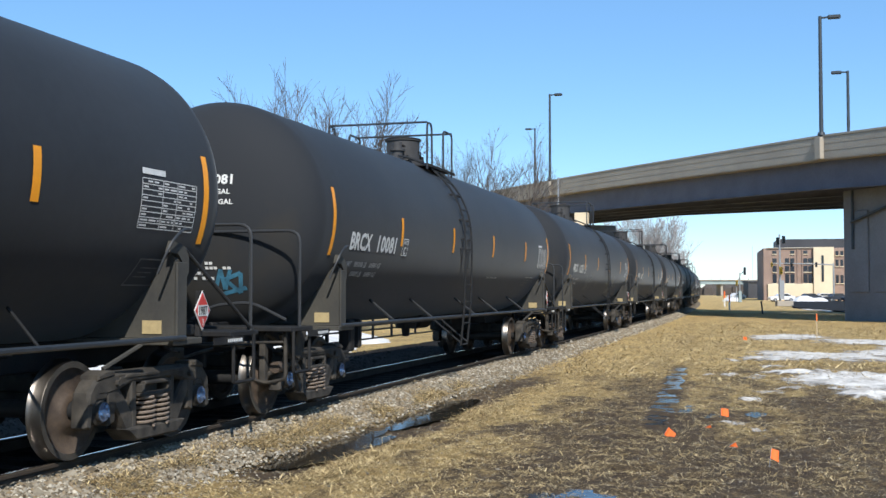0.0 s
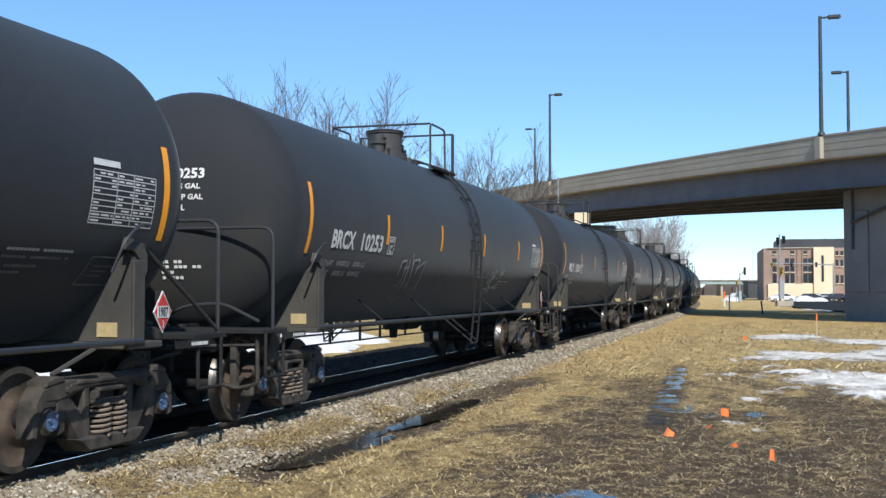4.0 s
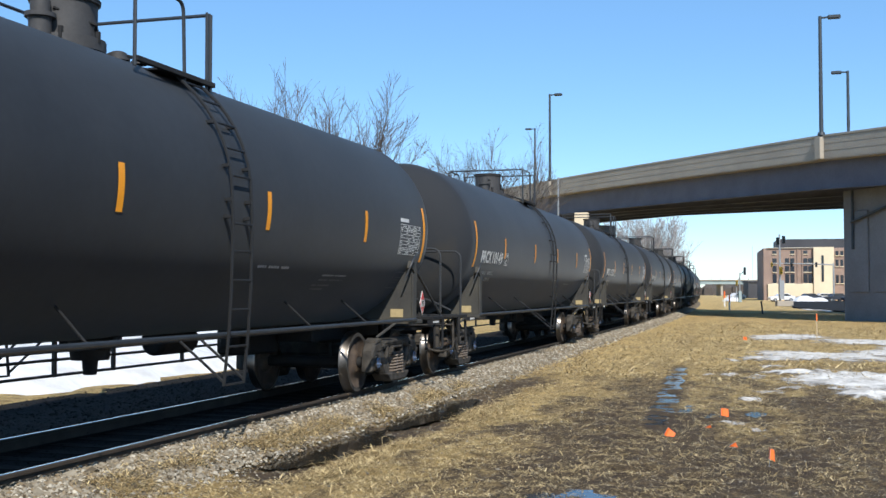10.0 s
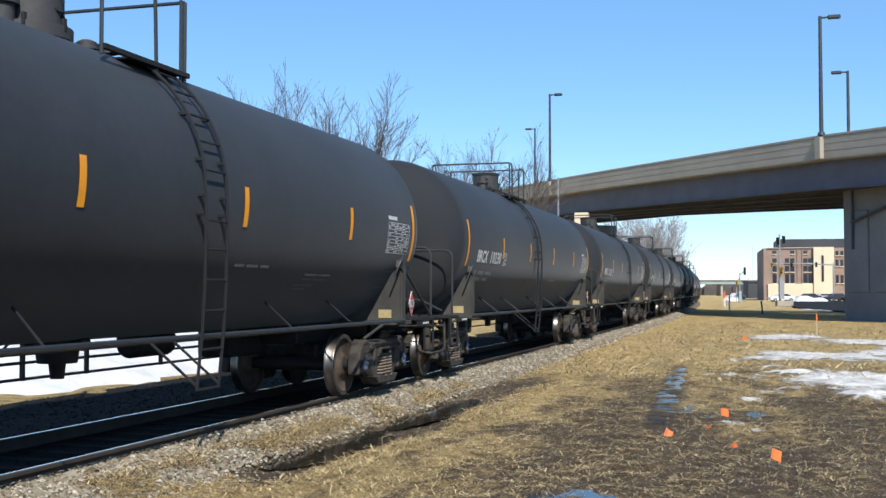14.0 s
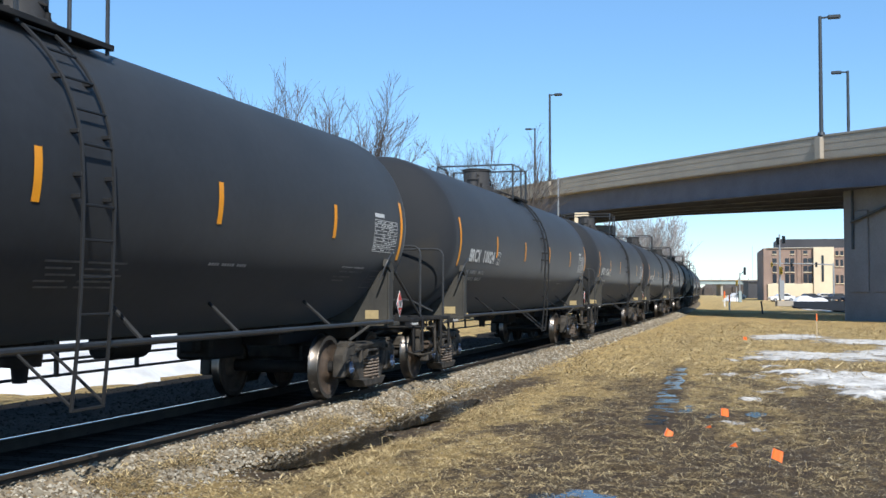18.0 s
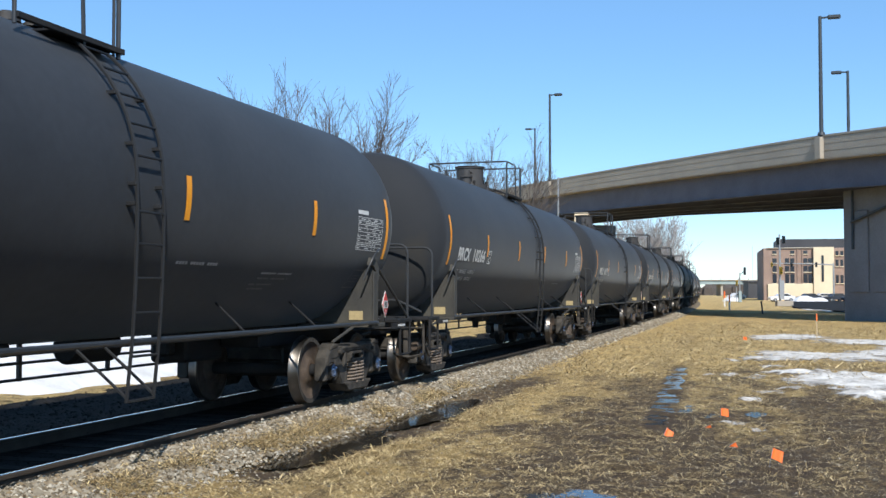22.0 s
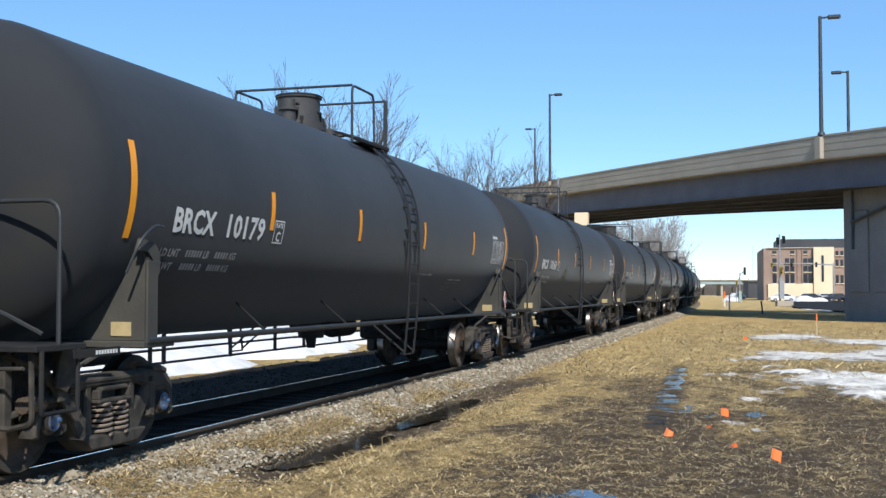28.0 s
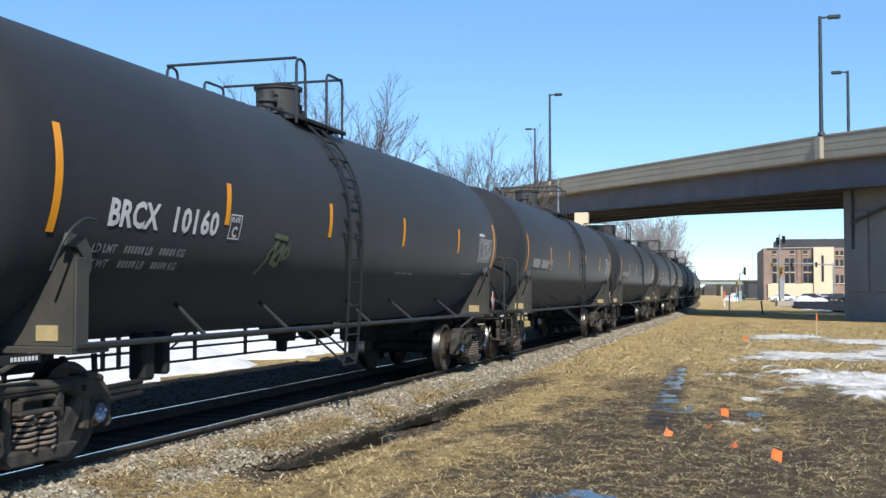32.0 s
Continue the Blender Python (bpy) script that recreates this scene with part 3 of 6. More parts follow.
    # side ladders from the walkway to below the side rail
    for x in (-1, 1):
        lad = None
        for y in (L0, L1):
            pts = []
            for i in range(12):
                a = radians(80 - i * 7.27)
                pts.append((x * (TR + 0.075) * math.cos(a), y, TZ + (TR + 0.075) * math.sin(a)))
            pts += [(x * 1.60, y, 2.3), (x * 1.585, y, 1.6), (x * 1.56, y, 1.12), (x * 1.505, y, 0.56)]
            g = Geo().tube(pts, 0.019, 6)
            if lad is None:
                lad = part("ladder", g, M_LADDER, car)
            else:
                part("stile", g, M_LADDER, lad)
            part("strut", Geo().tube([(x * 1.51, y, 0.60), (x * 1.0, y - 0.02, 1.02)], 0.016, 6), M_LADDER, lad)
        rung = Geo().tube([(0, L0, 0), (0, L1, 0)], 0.013, 6).mesh("rung", M_LADDER)
        for i in range(7):
            a = radians(74 - i * 11.0)
            part("rung", rung, None, lad, at=pose(x * (TR + 0.075) * math.cos(a), 0, TZ + (TR + 0.075) * math.sin(a)))
        for z, o in ((2.27, 1.60), (1.98, 1.59), (1.67, 1.587), (1.36, 1.573), (0.97, 1.545), (0.57, 1.508)):
            part("rung", rung, None, lad, at=pose(x * o, 0, z))
        for z in (3.35, 2.88, 2.52, 2.34):
            a = on_tank(L0, z)
            for y in (L0, L1):
                part("bracket", Geo().box(-0.02, 0.085, y - 0.028, y + 0.028, -0.018, 0.018, 0.004), M_LADDER, lad, at=Matrix.Translation((x * a[0] * 0.995, 0, a[2])) @ Matrix.Rotation(0 if x > 0 else math.pi, 4, "Z") @ Matrix.Translation((0, 0 if x > 0 else -2 * y, 0)))
    # manway housing and walkway on top
    g = Geo()
    g.revolve([(0, 0.42), (0.12, 0.42), (0.13, 0.33), (0.50, 0.33), (0.505, 0.36), (0.545, 0.36), (0.56, 0.33), (0.575, 0.0)], (0, dome, 4.03), (0, 0, 1), 28)
    man = part("manway", g, M_DOME, car, "grey-black manway housing")
    g = Geo().revolve([(0, 0.115), (0.28, 0.115), (0.285, 0.155), (0.33, 0.155), (0.335, 0.10), (0.46, 0.10), (0.47, 0.0)], (0.02, dome - 0.43, 4.01), (0, 0, 1), 16)
    part("vent_valve", g, M_DOME, man, "small flanged relief valve")
    part("clamp", Geo().tube([(0.1, dome - 0.33, 4.42), (0.36, dome + 0.02, 4.30), (0.28, dome + 0.22, 4.16)], 0.018, 6), M_FRAME, man)
    ring = [(0.345 * math.cos(i * 0.2618), dome + 0.345 * math.sin(i * 0.2618), 4.565) for i in range(25)]
    part("lid_rim", Geo().tube(ring, 0.022, 6, False), M_FRAME, man)
    bolt = Geo().cyl((0, 0, 4.1), (0, 0, 4.22), 0.03, n=6).mesh("bolt", M_FRAME)
    for w in range(6):
        part("bolt", bolt, None, man, at=pose(0.40 * math.cos(w * 1.047), dome + 0.40 * math.sin(w * 1.047), 0))
    lo = max(front + 0.3, dome + 0.36) if dome < 0 else front + 0.1
    walk_deck = None
    for x in (1, -1):
        g = Geo()
        g.box(x * 0.62, x * 1.0, lo, back + 0.04, 3.875, 3.90, 0.005)
        g.box(x * 0.96, x * 1.01, front, back + 0.06, 3.85, 3.905, 0.005)
        g.box(x * 0.70, x * 0.75, lo + 0.2, back - 0.1, 3.80, 3.875)
        deck = part("walkway", g, M_FRAME, car)
        walk_deck = walk_deck or deck
    for x, y, z, r in ((0.1, 0.73, 4.16, 0.08), (-0.2, 0.80, 4.24, 0.06), (0.25, 0.60, 4.14, 0.10), (0.35, 0.85, 4.12, 0.07), (0.05, 0.98, 4.14, 0.09)):
        y = dome + (y if dome < 0 else -y)
        part("valve", Geo().revolve([(0, r * 1.3), (0.03, r * 1.3), (0.03, r), (z - 4.06, r), (z - 4.04, r * 0.6), (z - 4.04, 0)], (x, y, 4.05), (0, 0, 1), 12), M_DOME, walk_deck)
    for x in (-0.97, 0.97):
        part("handrail", Geo().tube(chamfer_path([(x, front, 3.80), (x, front, 4.67), (x, front + loop - 0.04, 4.67), (x, front + loop, 3.82)], 0.12), 0.020, 8), M_PIPE, walk_deck)
        if dome < 0:
            part("handrail", Geo().tube([(x, back, 3.80), (x, back, 4.67)], 0.024, 8), M_PIPE, walk_deck)
            part("handrail", Geo().tube([(x, back - 0.08, 3.80), (x, back - 0.08, 4.68)], 0.016, 8), M_PIPE, walk_deck)
        else:
            part("handrail", Geo().tube(chamfer_path([(x, back - 0.6, 3.80), (x, back - 0.6, 4.65), (x, back, 4.65), (x, back, 3.80)], 0.10), 0.020, 8), M_PIPE, walk_deck)
    for y in (front, back):
        part("handrail", Geo().tube([(-0.97, y, 4.67), (0.97, y, 4.67)], 0.020, 8), M_PIPE, walk_deck)
    if dome > 0:
        # extra brake boxes under the other make of car
        g = Geo()
        g.box(0.55, 0.75, -4.72, -4.50, 0.62, 1.12, 0.03)
        g.box(0.55, 0.75, -4.3, -4.18, 0.66, 1.12, 0.03)
        g.tube(chamfer_path([(0.7, -4.7, 0.62), (0.7, -6.0, 0.58), (0.7, -6.05, 0.95)], 0.1), 0.03, 8)
        g.tube(chamfer_path([(0.7, -4.7, 0.50), (0.7, -5.5, 0.47), (0.7, -5.55, 0.95)], 0.1), 0.03, 8)
        part("brake_valve", g, M_FRAME, car)
    # reflective stripes
    for y, h in ((-7.28, 0.9), (7.37, 0.9), (-1.5, 0.44), (1.52, 0.44), (4.68, 0.44)):
        part("reflector", decal(bars([(-0.051, -h / 2, 0.051, h / 2)]), y, 2.475), M_ORANGE, car, "amber reflective stripe")
    # stencils common to all cars
    part("data_panel", decal(grille_bars(), 6.19, 2.14), M_WHITE, car, "white stencilled data table")
    fr = [(0, 0, 0.5, 0.016), (0, 0.29, 0.5, 0.306), (0, 0, 0.018, 0.3), (0.482, 0, 0.5, 0.3), (0.1, 0.2, 0.4, 0.212), (0.1, 0.15, 0.34, 0.162), (0.08, 0.10, 0.3, 0.112)]
    part("stencil_box", decal(bars(fr), 6.36, 1.61, slant=0.25), M_FAINT, car, "faded stencilled box")
    # small lettering in long rows
    row = 3.50 if dome < 0 else 5.20
    for k, (x0, x1, z) in enumerate(((0.04, 0.96, 1.88), (0.06, 0.92, 1.82), (-0.06, 0.62, 1.75), (-0.08, 0.40, 1.70))):
        n = int((x1 - x0) / 0.05)
        part("stencil", decal(bars([(x0 + 0.05 * i, 0, x0 + 0.05 * i + 0.042, 0.024) for i in range(n) if (i * 7 + k * 3) % 9]), row, z - (0.12 if dome < 0 else 0)), M_FAINT if k else M_DULL, car)
    part("stencil", decal(bars([(0.058 * i, 0, 0.058 * i + 0.048, 0.034) for i in range(15) if i % 6 != 4]), 1.58, 1.83), M_DULL, car)
    # placard on its post
    turn = Matrix.Translation((1.50, 7.34, 1.36)) @ Matrix.Rotation(radians(5), 4, "Z")
    g = Geo().prism([(0, -0.20), (0.19, 0), (0, 0.20), (-0.19, 0)], Matrix.Identity(4) @ XY, 0.008, 1)
    g.prism([(0, -0.178), (0.17, 0), (0, 0.178), (-0.17, 0)], Matrix.Translation((0.006, 0, 0)) @ XY, 0.004, 0)
    g.prism([(-0.12, -0.055), (0.12, -0.055), (0.12, 0.055), (-0.12, 0.055)], Matrix.Translation((0.011, 0, 0)) @ XY, 0.004, 1)
    pl = part("placard", g, [M_RED, M_WHITE], car, "red diamond hazard placard", at=turn)
    for body, size, y, z, sq, mt in (("1987", 0.12, -0.115, -0.04, 0.85, M_PANEL), ("3", 0.09, -0.02, -0.145, 1.0, M_WHITE)):
        vs, fs = text_shape(body, size, sq)
        part("number", Geo().add([(0.015 if size > 0.1 else 0.010, y + a, z + b) for a, b in vs], fs), mt, pl)
    part("post", Geo().box(-0.06, -0.01, -0.04, 0.04, -0.26, 0.20, 0.005), M_FRAME, pl)
    return car


def number_car(car, number, dy):
    """The car's own mark on the shell and on its leading head; unread marks stay bars. dy: how far the mark sits off its usual place."""
    part("reflector", decal(bars([(-0.051, -0.22, 0.051, 0.22)]), -4.35 + dy, 2.475), M_ORANGE, car, "amber reflective stripe")
    fr = [(0, -0.13, 0.26, -0.115), (0, 0.125, 0.26, 0.14), (0, -0.13, 0.015, 0.14), (0.245, -0.13, 0.26, 0.14)]
    part("plate_stencil", decal(bars(fr), -4.27 + dy, 2.24), M_WHITE, car, "white framed plate letter")
    part("plate_stencil", decal(text_shape("PLATE", 0.075, 0.9), -4.24 + dy, 2.295), M_WHITE, car)
    part("plate_stencil", decal(text_shape("C", 0.16), -4.20 + dy, 2.14), M_WHITE, car)
    if number:
        part("reporting_mark", decal(text_shape("BRCX", 0.335, 0.93, 1.03), -6.52 + dy + (0.16 if number == "10149" else 0.0), 2.14), M_WHITE, car, "white stencilled reporting mark")
        part("reporting_mark", decal(text_shape(number, 0.335, 1.07, 1.06), -5.46 + dy, 2.14), M_WHITE, car, "white stencilled car number")
        for k, (word, z) in enumerate((("LD LMT", 1.90), ("LT WT", 1.77))):
            part("load_stencil", decal(text_shape(word, 0.115, 0.95), -6.62 + dy, z), M_DULL, car)
            x = 0.50
            for w, unit in (((0.34, "LB"), (0.30, "KG")), ((0.29, "LB"), (0.29, "KG")))[k]:
                n = round(w / 0.056)
                part("load_stencil", decal(bars([(x + w * i / n, 0.004, x + w * (i + 0.70) / n, 0.078) for i in range(n)]), -6.62 + dy, z), M_DULL, car)
                part("load_stencil", decal(text_shape(unit, 0.115, 0.95), -6.62 + dy + x + w + 0.02, z), M_DULL, car)
                x += w + 0.27

        def on_head(shape, x0, z, name="head_stencil", material=M_WHITE):
            vs, fs = shape
            out = []
            for a, b in vs:
                x = x0 + a
                rr = math.sqrt(x * x + (z + b - TZ) ** 2)
                out.append((x, -7.53 - 0.76 * math.sqrt(max(0, 1 - (rr / TR) ** 2)) - 0.012, z + b))
            part(name, Geo().add(out, fs), material, car, "white stencil on the tank head")

        on_head(text_shape(number, 0.165, 1.06, 1.02), 0.10, 2.91)
        on_head(text_shape("BRCX", 0.165, 1.06, 1.02), -0.50, 2.91)
        for z in (2.78, 2.65, 2.52):
            on_head(bars([(0.062 * i, 0.0, 0.062 * i + 0.046, 0.062) for i in range(5)]), -0.24 if z > 2.6 else -0.18, z)
        for body, z in (("US GAL", 2.78), ("IMP GAL", 2.65)):
            on_head(text_shape(body, 0.088, 1.08, 1.05), 0.16, z)
        on_head(text_shape("L", 0.088, 1.1), 0.26, 2.52)
        for z, n in ((1.89, 5), (1.83, 9), (1.765, 4), (1.70, 6)):
            on_head(bars([(0.058 * i, 0, 0.058 * i + 0.045, 0.036) for i in range(n) if (i * 5 + n) % 4 != 3]), -0.04, z)
    else:
        part("reporting_mark", decal(bars([(0, 0, 0.86, 0.22), (1.1, 0, 2.0, 0.22)]), -6.56, 2.14), M_DULL, car)


def scrawl(car, strokes, y, z, material, size, name="graffiti", w=0.022):
    g = Geo()
    for st in strokes:
        for (a, b), (c, d) in zip(st, st[1:]):
            n = Vector((b - d, c - a)).normalized() * w / 2
            k = max(2, int(math.hypot(c - a, d - b) * size / 0.06))
            vs = []
            for i in range(k + 1):
                u, v = (a + (c - a) * i / k) * size, (b + (d - b) * i / k) * size
                vs += [(u - n.x, v - n.y), (u + n.x, v + n.y)]
            fs = [(2 * i, 2 * i + 2, 2 * i + 3, 2 * i + 1) for i in range(k)]
            q = decal((vs, fs), y, z, 0.008)
            g.add(q.v, q.f)
    return part(name, g, material, car, "faint sprayed scribble")


TAG_A = [[(-0.89, 0.0), (-0.93, 0.25), (-0.7, 0.28), (-0.56, -0.12)], [(-0.7, 0.13), (-0.52, 0.17)], [(-0.57, 0.3), (-0.38, -0.19)], [(-0.46, 0.4), (-0.07, -0.25)],
         [(-0.29, 0.08), (-0.34, 0.28), (-0.07, 0.31), (-0.02, 0.05)], [(-0.09, 0.15), (0.13, 0.22)], [(0.1, 0.22), (0.28, 0.29), (0.33, 0.03), (0.4, -0.25)]]
TAG_G = [[(-0.79, -0.33), (-0.77, -0.16), (-0.53, -0.19), (-0.49, -0.34), (-0.73, -0.35)], [(-0.45, -0.25), (-0.38, -0.19), (-0.28, -0.32)], [(-0.37, -0.12), (-0.18, -0.15), (-0.2, -0.25)],
         [(0.06, -0.25), (0.25, -0.22), (0.5, -0.22), (0.57, -0.4), (0.16, -0.31), (0.51, -0.25)], [(-0.64, -0.42), (-0.19, -0.49), (0.04, -0.39)]]
TAG_H = [[(1.52, -0.18), (1.33, 0.11), (1.62, -0.1), (1.53, 0.13), (1.76, -0.14), (1.68, 0.15)], [(1.42, -0.29), (1.73, -0.25), (1.79, -0.1)]]
TAG_B = [[(0.72, -0.03), (0.71, 0.11), (0.65, 0.09), (0.58, -0.04), (0.61, -0.15), (0.71, -0.14), (0.81, -0.04), (0.91, 0.14), (1.02, 0.16), (0.99, 0.01), (0.89, -0.02), (0.89, 0.11)],
         [(1.02, 0.03), (0.76, -0.14), (0.79, -0.2), (0.89, -0.16), (0.99, -0.01)],
         [(1.28, 0.31), (1.22, 0.14), (1.13, 0.11), (1.14, -0.03), (1.3, -0.03), (1.33, -0.01)],
         [(1.42, 0.24), (1.35, 0.13), (1.27, 0.01)],
         [(1.51, 0.26), (1.47, 0.03), (1.45, -0.03)],
         [(1.52, 0.09), (1.68, 0.2), (1.65, 0.05), (1.55, 0.13), (1.5, 0.01), (1.51, -0.06), (1.56, -0.16), (1.32, -0.25)],
         [(0.46, -0.37), (0.68, -0.29), (0.89, -0.27), (0.79, -0.42), (0.89, -0.44), (1.19, -0.36), (1.04, -0.34), (1.12, -0.27), (1.02, -0.26), (0.89, -0.21)],
         [(0.89, -0.21), (1.14, -0.28), (1.37, -0.26), (1.66, -0.3), (1.55, -0.16)]]
TAG_E = [[(0.38, 0.28), (0.3, 0.13), (0.23, -0.06), (0.15, -0.16), (0.28, -0.14), (0.38, 0.03), (0.4, 0.13), (0.33, 0.07), (0.25, -0.21), (0.18, -0.27), (0.25, -0.26)],
         [(0.2, 0.05), (0.46, 0.06)]]
TAG_F = [[(-0.59, -0.03), (-0.46, 0.01), (-0.41, -0.14), (-0.28, -0.08), (-0.36, -0.21), (-0.18, -0.14), (-0.23, -0.25), (-0.05, -0.16), (-0.16, -0.31), (-0.31, -0.29)]]
TAG_C = [[(0, 0.2), (0.3, 0.5), (0.25, 0.1), (0.6, 0.45), (0.55, 0.0), (0.2, 0.1)], [(0.1, 0.6), (0.7, 0.55)], [(0.65, 0.2), (0.85, 0.5), (0.9, 0.2), (0.65, 0.15)], [(-0.2, -0.2), (0.1, 0.2)]]
TAG_D = [[(0, 0), (0.2, 0.5), (0.25, -0.1), (0.5, 0.5)], [(0.3, 0.2), (0.8, 0.4), (0.7, -0.2), (0.4, 0.1)], [(0.1, -0.25), (0.9, -0.05)]]

CAR_LEN, CENTRE = 18.1, 2.40        # spacing of the cars, place of the first one's middle at the start
N_CARS = 22
MAKE_A, MAKE_B = build_car(-0.44, 1.10, -0.22, 0.69, 0.98), build_car(-1.40, 0.25, 0.12, -0.79, 0.32)
cars = [MAKE_A, MAKE_B]
for i in range(2, N_CARS):
    cars.append(copy_thing(MAKE_B if i % 4 == 1 else MAKE_A, Matrix()))
for i, c in enumerate(cars):
    number_car(c, NUMBERS[i] if i < len(NUMBERS) else "", {1: -0.1, 4: -0.42, 7: -0.14}.get(i, 0.0))
scrawl(cars[2], TAG_A, -2.5, 1.8, M_CHALK, 1.0, w=0.034)
scrawl(cars[2], TAG_G, -2.5, 1.8, M_FAINT, 1.0, w=0.03)
scrawl(cars[2], TAG_H, -2.5, 1.8, M_FAINT, 1.0, w=0.03)
scrawl(cars[2], TAG_B, 2.00, 1.86, M_CHALK, 1.0, w=0.032)
scrawl(cars[2], TAG_E, 2.00, 1.86, M_GREEN, 1.0, w=0.028)
scrawl(cars[2], TAG_F, 1.90, 1.86, M_FAINT, 1.0, w=0.02)
part("stencil", decal(bars([(x0, -0.066 * k, x1 - 0.10 * ((k * 3) % 2), 0.022 - 0.066 * k) for k in range(5) for x0, x1 in ((0.05 * (k % 3), 0.52), (0.60, 1.22))]), -1.14, 1.80), M_FAINT, cars[5], "rows of faded stencilled lines")
scrawl(cars[9], TAG_C, -3.18, 1.86, M_GREEN, 0.62, w=0.06)
def head_spray(car, strokes, x0, z0, size, material, w):
    g = Geo()
    for st in strokes:
        for (a, b), (c, d) in zip(st, st[1:]):
            n = Vector((b - d, c - a)).normalized() * w / 2
            vs = []
            for p, q in ((a * size - n.x, b * size - n.y), (c * size - n.x, d * size - n.y), (c * size + n.x, d * size + n.y), (a * size + n.x, b * size + n.y)):
                x, z = x0 + p, z0 + q
                rr = math.sqrt(x * x + (z - TZ) ** 2)
                vs.append((x, -7.53 - 0.76 * math.sqrt(max(0, 1 - (rr / TR) ** 2)) - 0.009, z))
            g.add(vs, [(0, 1, 2, 3)])
    part("graffiti", g, material, car, "faint teal sprayed scribble")


head_spray(cars[1], TAG_D, 0.25, 1.62, 0.42, M_TEAL, 0.05)


def travel(t):
    """Metres that the train has rolled since the start."""
    return -0.314 + 4.7343 * t - 0.0054 * t ** 2 + 0.0001437 * t ** 3


def motions():
    """The train rolls towards the camera; the wheels of the cars that come close turn."""
    for i, c in enumerate(cars):
        s0 = CENTRE + i * CAR_LEN
        walk(c, [(t, track_pose(s0 - travel(t))) for t in (0, 4, 8, 12, 16, 20, 24, 28, 32)])
        if i < 12:
            for ws in [o for o in c.children if o.name.startswith("wheelset")]:
                x, y, z = ws.location
                rows = []
                for k in range(235):
                    t = min(32.0, k * 4 / 30)
                    rows.append((t, Matrix.Translation((x, y, z)) @ Matrix.Rotation(travel(t) / 0.457, 4, "X")))
                    if t >= 32.0:
                        break
                walk(ws, rows)
    # the flags turn in the wind
    for flag, turns in ((FLAG_NEAR, ((0, 53), (1, 63), (2, 78), (3, 81), (6, 53), (8, 70), (10, 73), (12, 76), (14, 37), (17, 32), (19, 18), (21, 26), (25, 5), (28, 37), (32, 32))),
                        (FLAG_LOW, ((0, 10), (2, 12), (3, 32), (6, 36), (8, 10), (10, 24), (12, 36), (14, 46), (23, 42), (32, 48)))):
        base, tilt = flag.matrix_basis.translation.copy(), 12 if flag is FLAG_NEAR else 30
        walk(flag, [(t, Matrix.Translation(base) @ Matrix.Rotation(radians(a), 4, "Z") @ Matrix.Rotation(radians(tilt), 4, "Y")) for t, a in turns])


for c, n in zip(cars, range(N_CARS)):
    c.matrix_basis = track_pose(CENTRE + n * CAR_LEN)

# ---------------------------------------------------------------- ground and track


def ground_mat():
    """Matted straw over dark thawing mud; the mesh says where the soil lies bare and wet."""
    m = bpy.data.materials.new("dead_grass_and_mud")
    m.use_nodes = True
    N, L = m.node_tree.nodes, m.node_tree.links
    bs = N["Principled BSDF"]
    bs.inputs["Specular IOR Level"].default_value = 0.3
    co, mp = N.new("ShaderNodeTexCoord"), N.new("ShaderNodeMapping")
    mp.inputs["Scale"].default_value = (1.0, 0.55, 1.0)
    L.new(co.outputs["Object"], mp.inputs[0])
    ns = []
    for sc, det in ((0.8, 6), (7.0, 6), (42.0, 4)):
        n = N.new("ShaderNodeTexNoise")
        n.inputs["Scale"].default_value, n.inputs["Detail"].default_value, n.inputs["Roughness"].default_value = sc, det, 0.65
        L.new(mp.outputs[0] if sc < 30 else co.outputs["Object"], n.inputs[0])
        ns.append(n.outputs[0])
    at = N.new("ShaderNodeAttribute")
    at.attribute_name = "mud"

    def calc(op, a, b):
        k = N.new("ShaderNodeMath")
        k.operation = op
        for i, v in ((0, a), (1, b)):
            if isinstance(v, (int, float)):
                k.inputs[i].default_value = v
            else:
                L.new(v, k.inputs[i])
        return k.outputs[0]

    s = calc("ADD", calc("MULTIPLY", ns[0], 0.42), calc("ADD", calc("MULTIPLY", ns[1], 0.78), calc("SUBTRACT", calc("MULTIPLY", ns[2], 0.55), 0.12)))
    s = calc("SUBTRACT", s, calc("MULTIPLY", at.outputs["Fac"], 0.25))
    rp = N.new("ShaderNodeValToRGB")
    el = rp.color_ramp.elements
    el[0].position, el[0].color = 0.47, (0.078, 0.054, 0.034, 1)
    el[1].position, el[1].color = 0.95, (0.68, 0.485, 0.205, 1)
    for p, c in ((0.575, (0.145, 0.102, 0.058, 1)), (0.66, (0.26, 0.182, 0.085, 1)), (0.77, (0.46, 0.325, 0.140, 1))):
        e = el.new(p)
        e.color = c
    L.new(s, rp.inputs[0])
    L.new(rp.outputs[0], bs.inputs["Base Color"])
    rr = N.new("ShaderNodeMapRange")
    rr.inputs[1].default_value, rr.inputs[2].default_value, rr.inputs[3].default_value, rr.inputs[4].default_value = 0.35, 0.55, 0.72, 0.96
    L.new(s, rr.inputs[0])
    L.new(rr.outputs[0], bs.inputs["Roughness"])
    bp = N.new("ShaderNodeBump")
    bp.inputs["Strength"].default_value, bp.inputs["Distance"].default_value = 1.0, 0.07
    L.new(calc("ADD", calc("MULTIPLY", ns[1], 0.6), ns[2]), bp.inputs["Height"])
    L.new(bp.outputs[0], bs.inputs["Normal"])
    return m


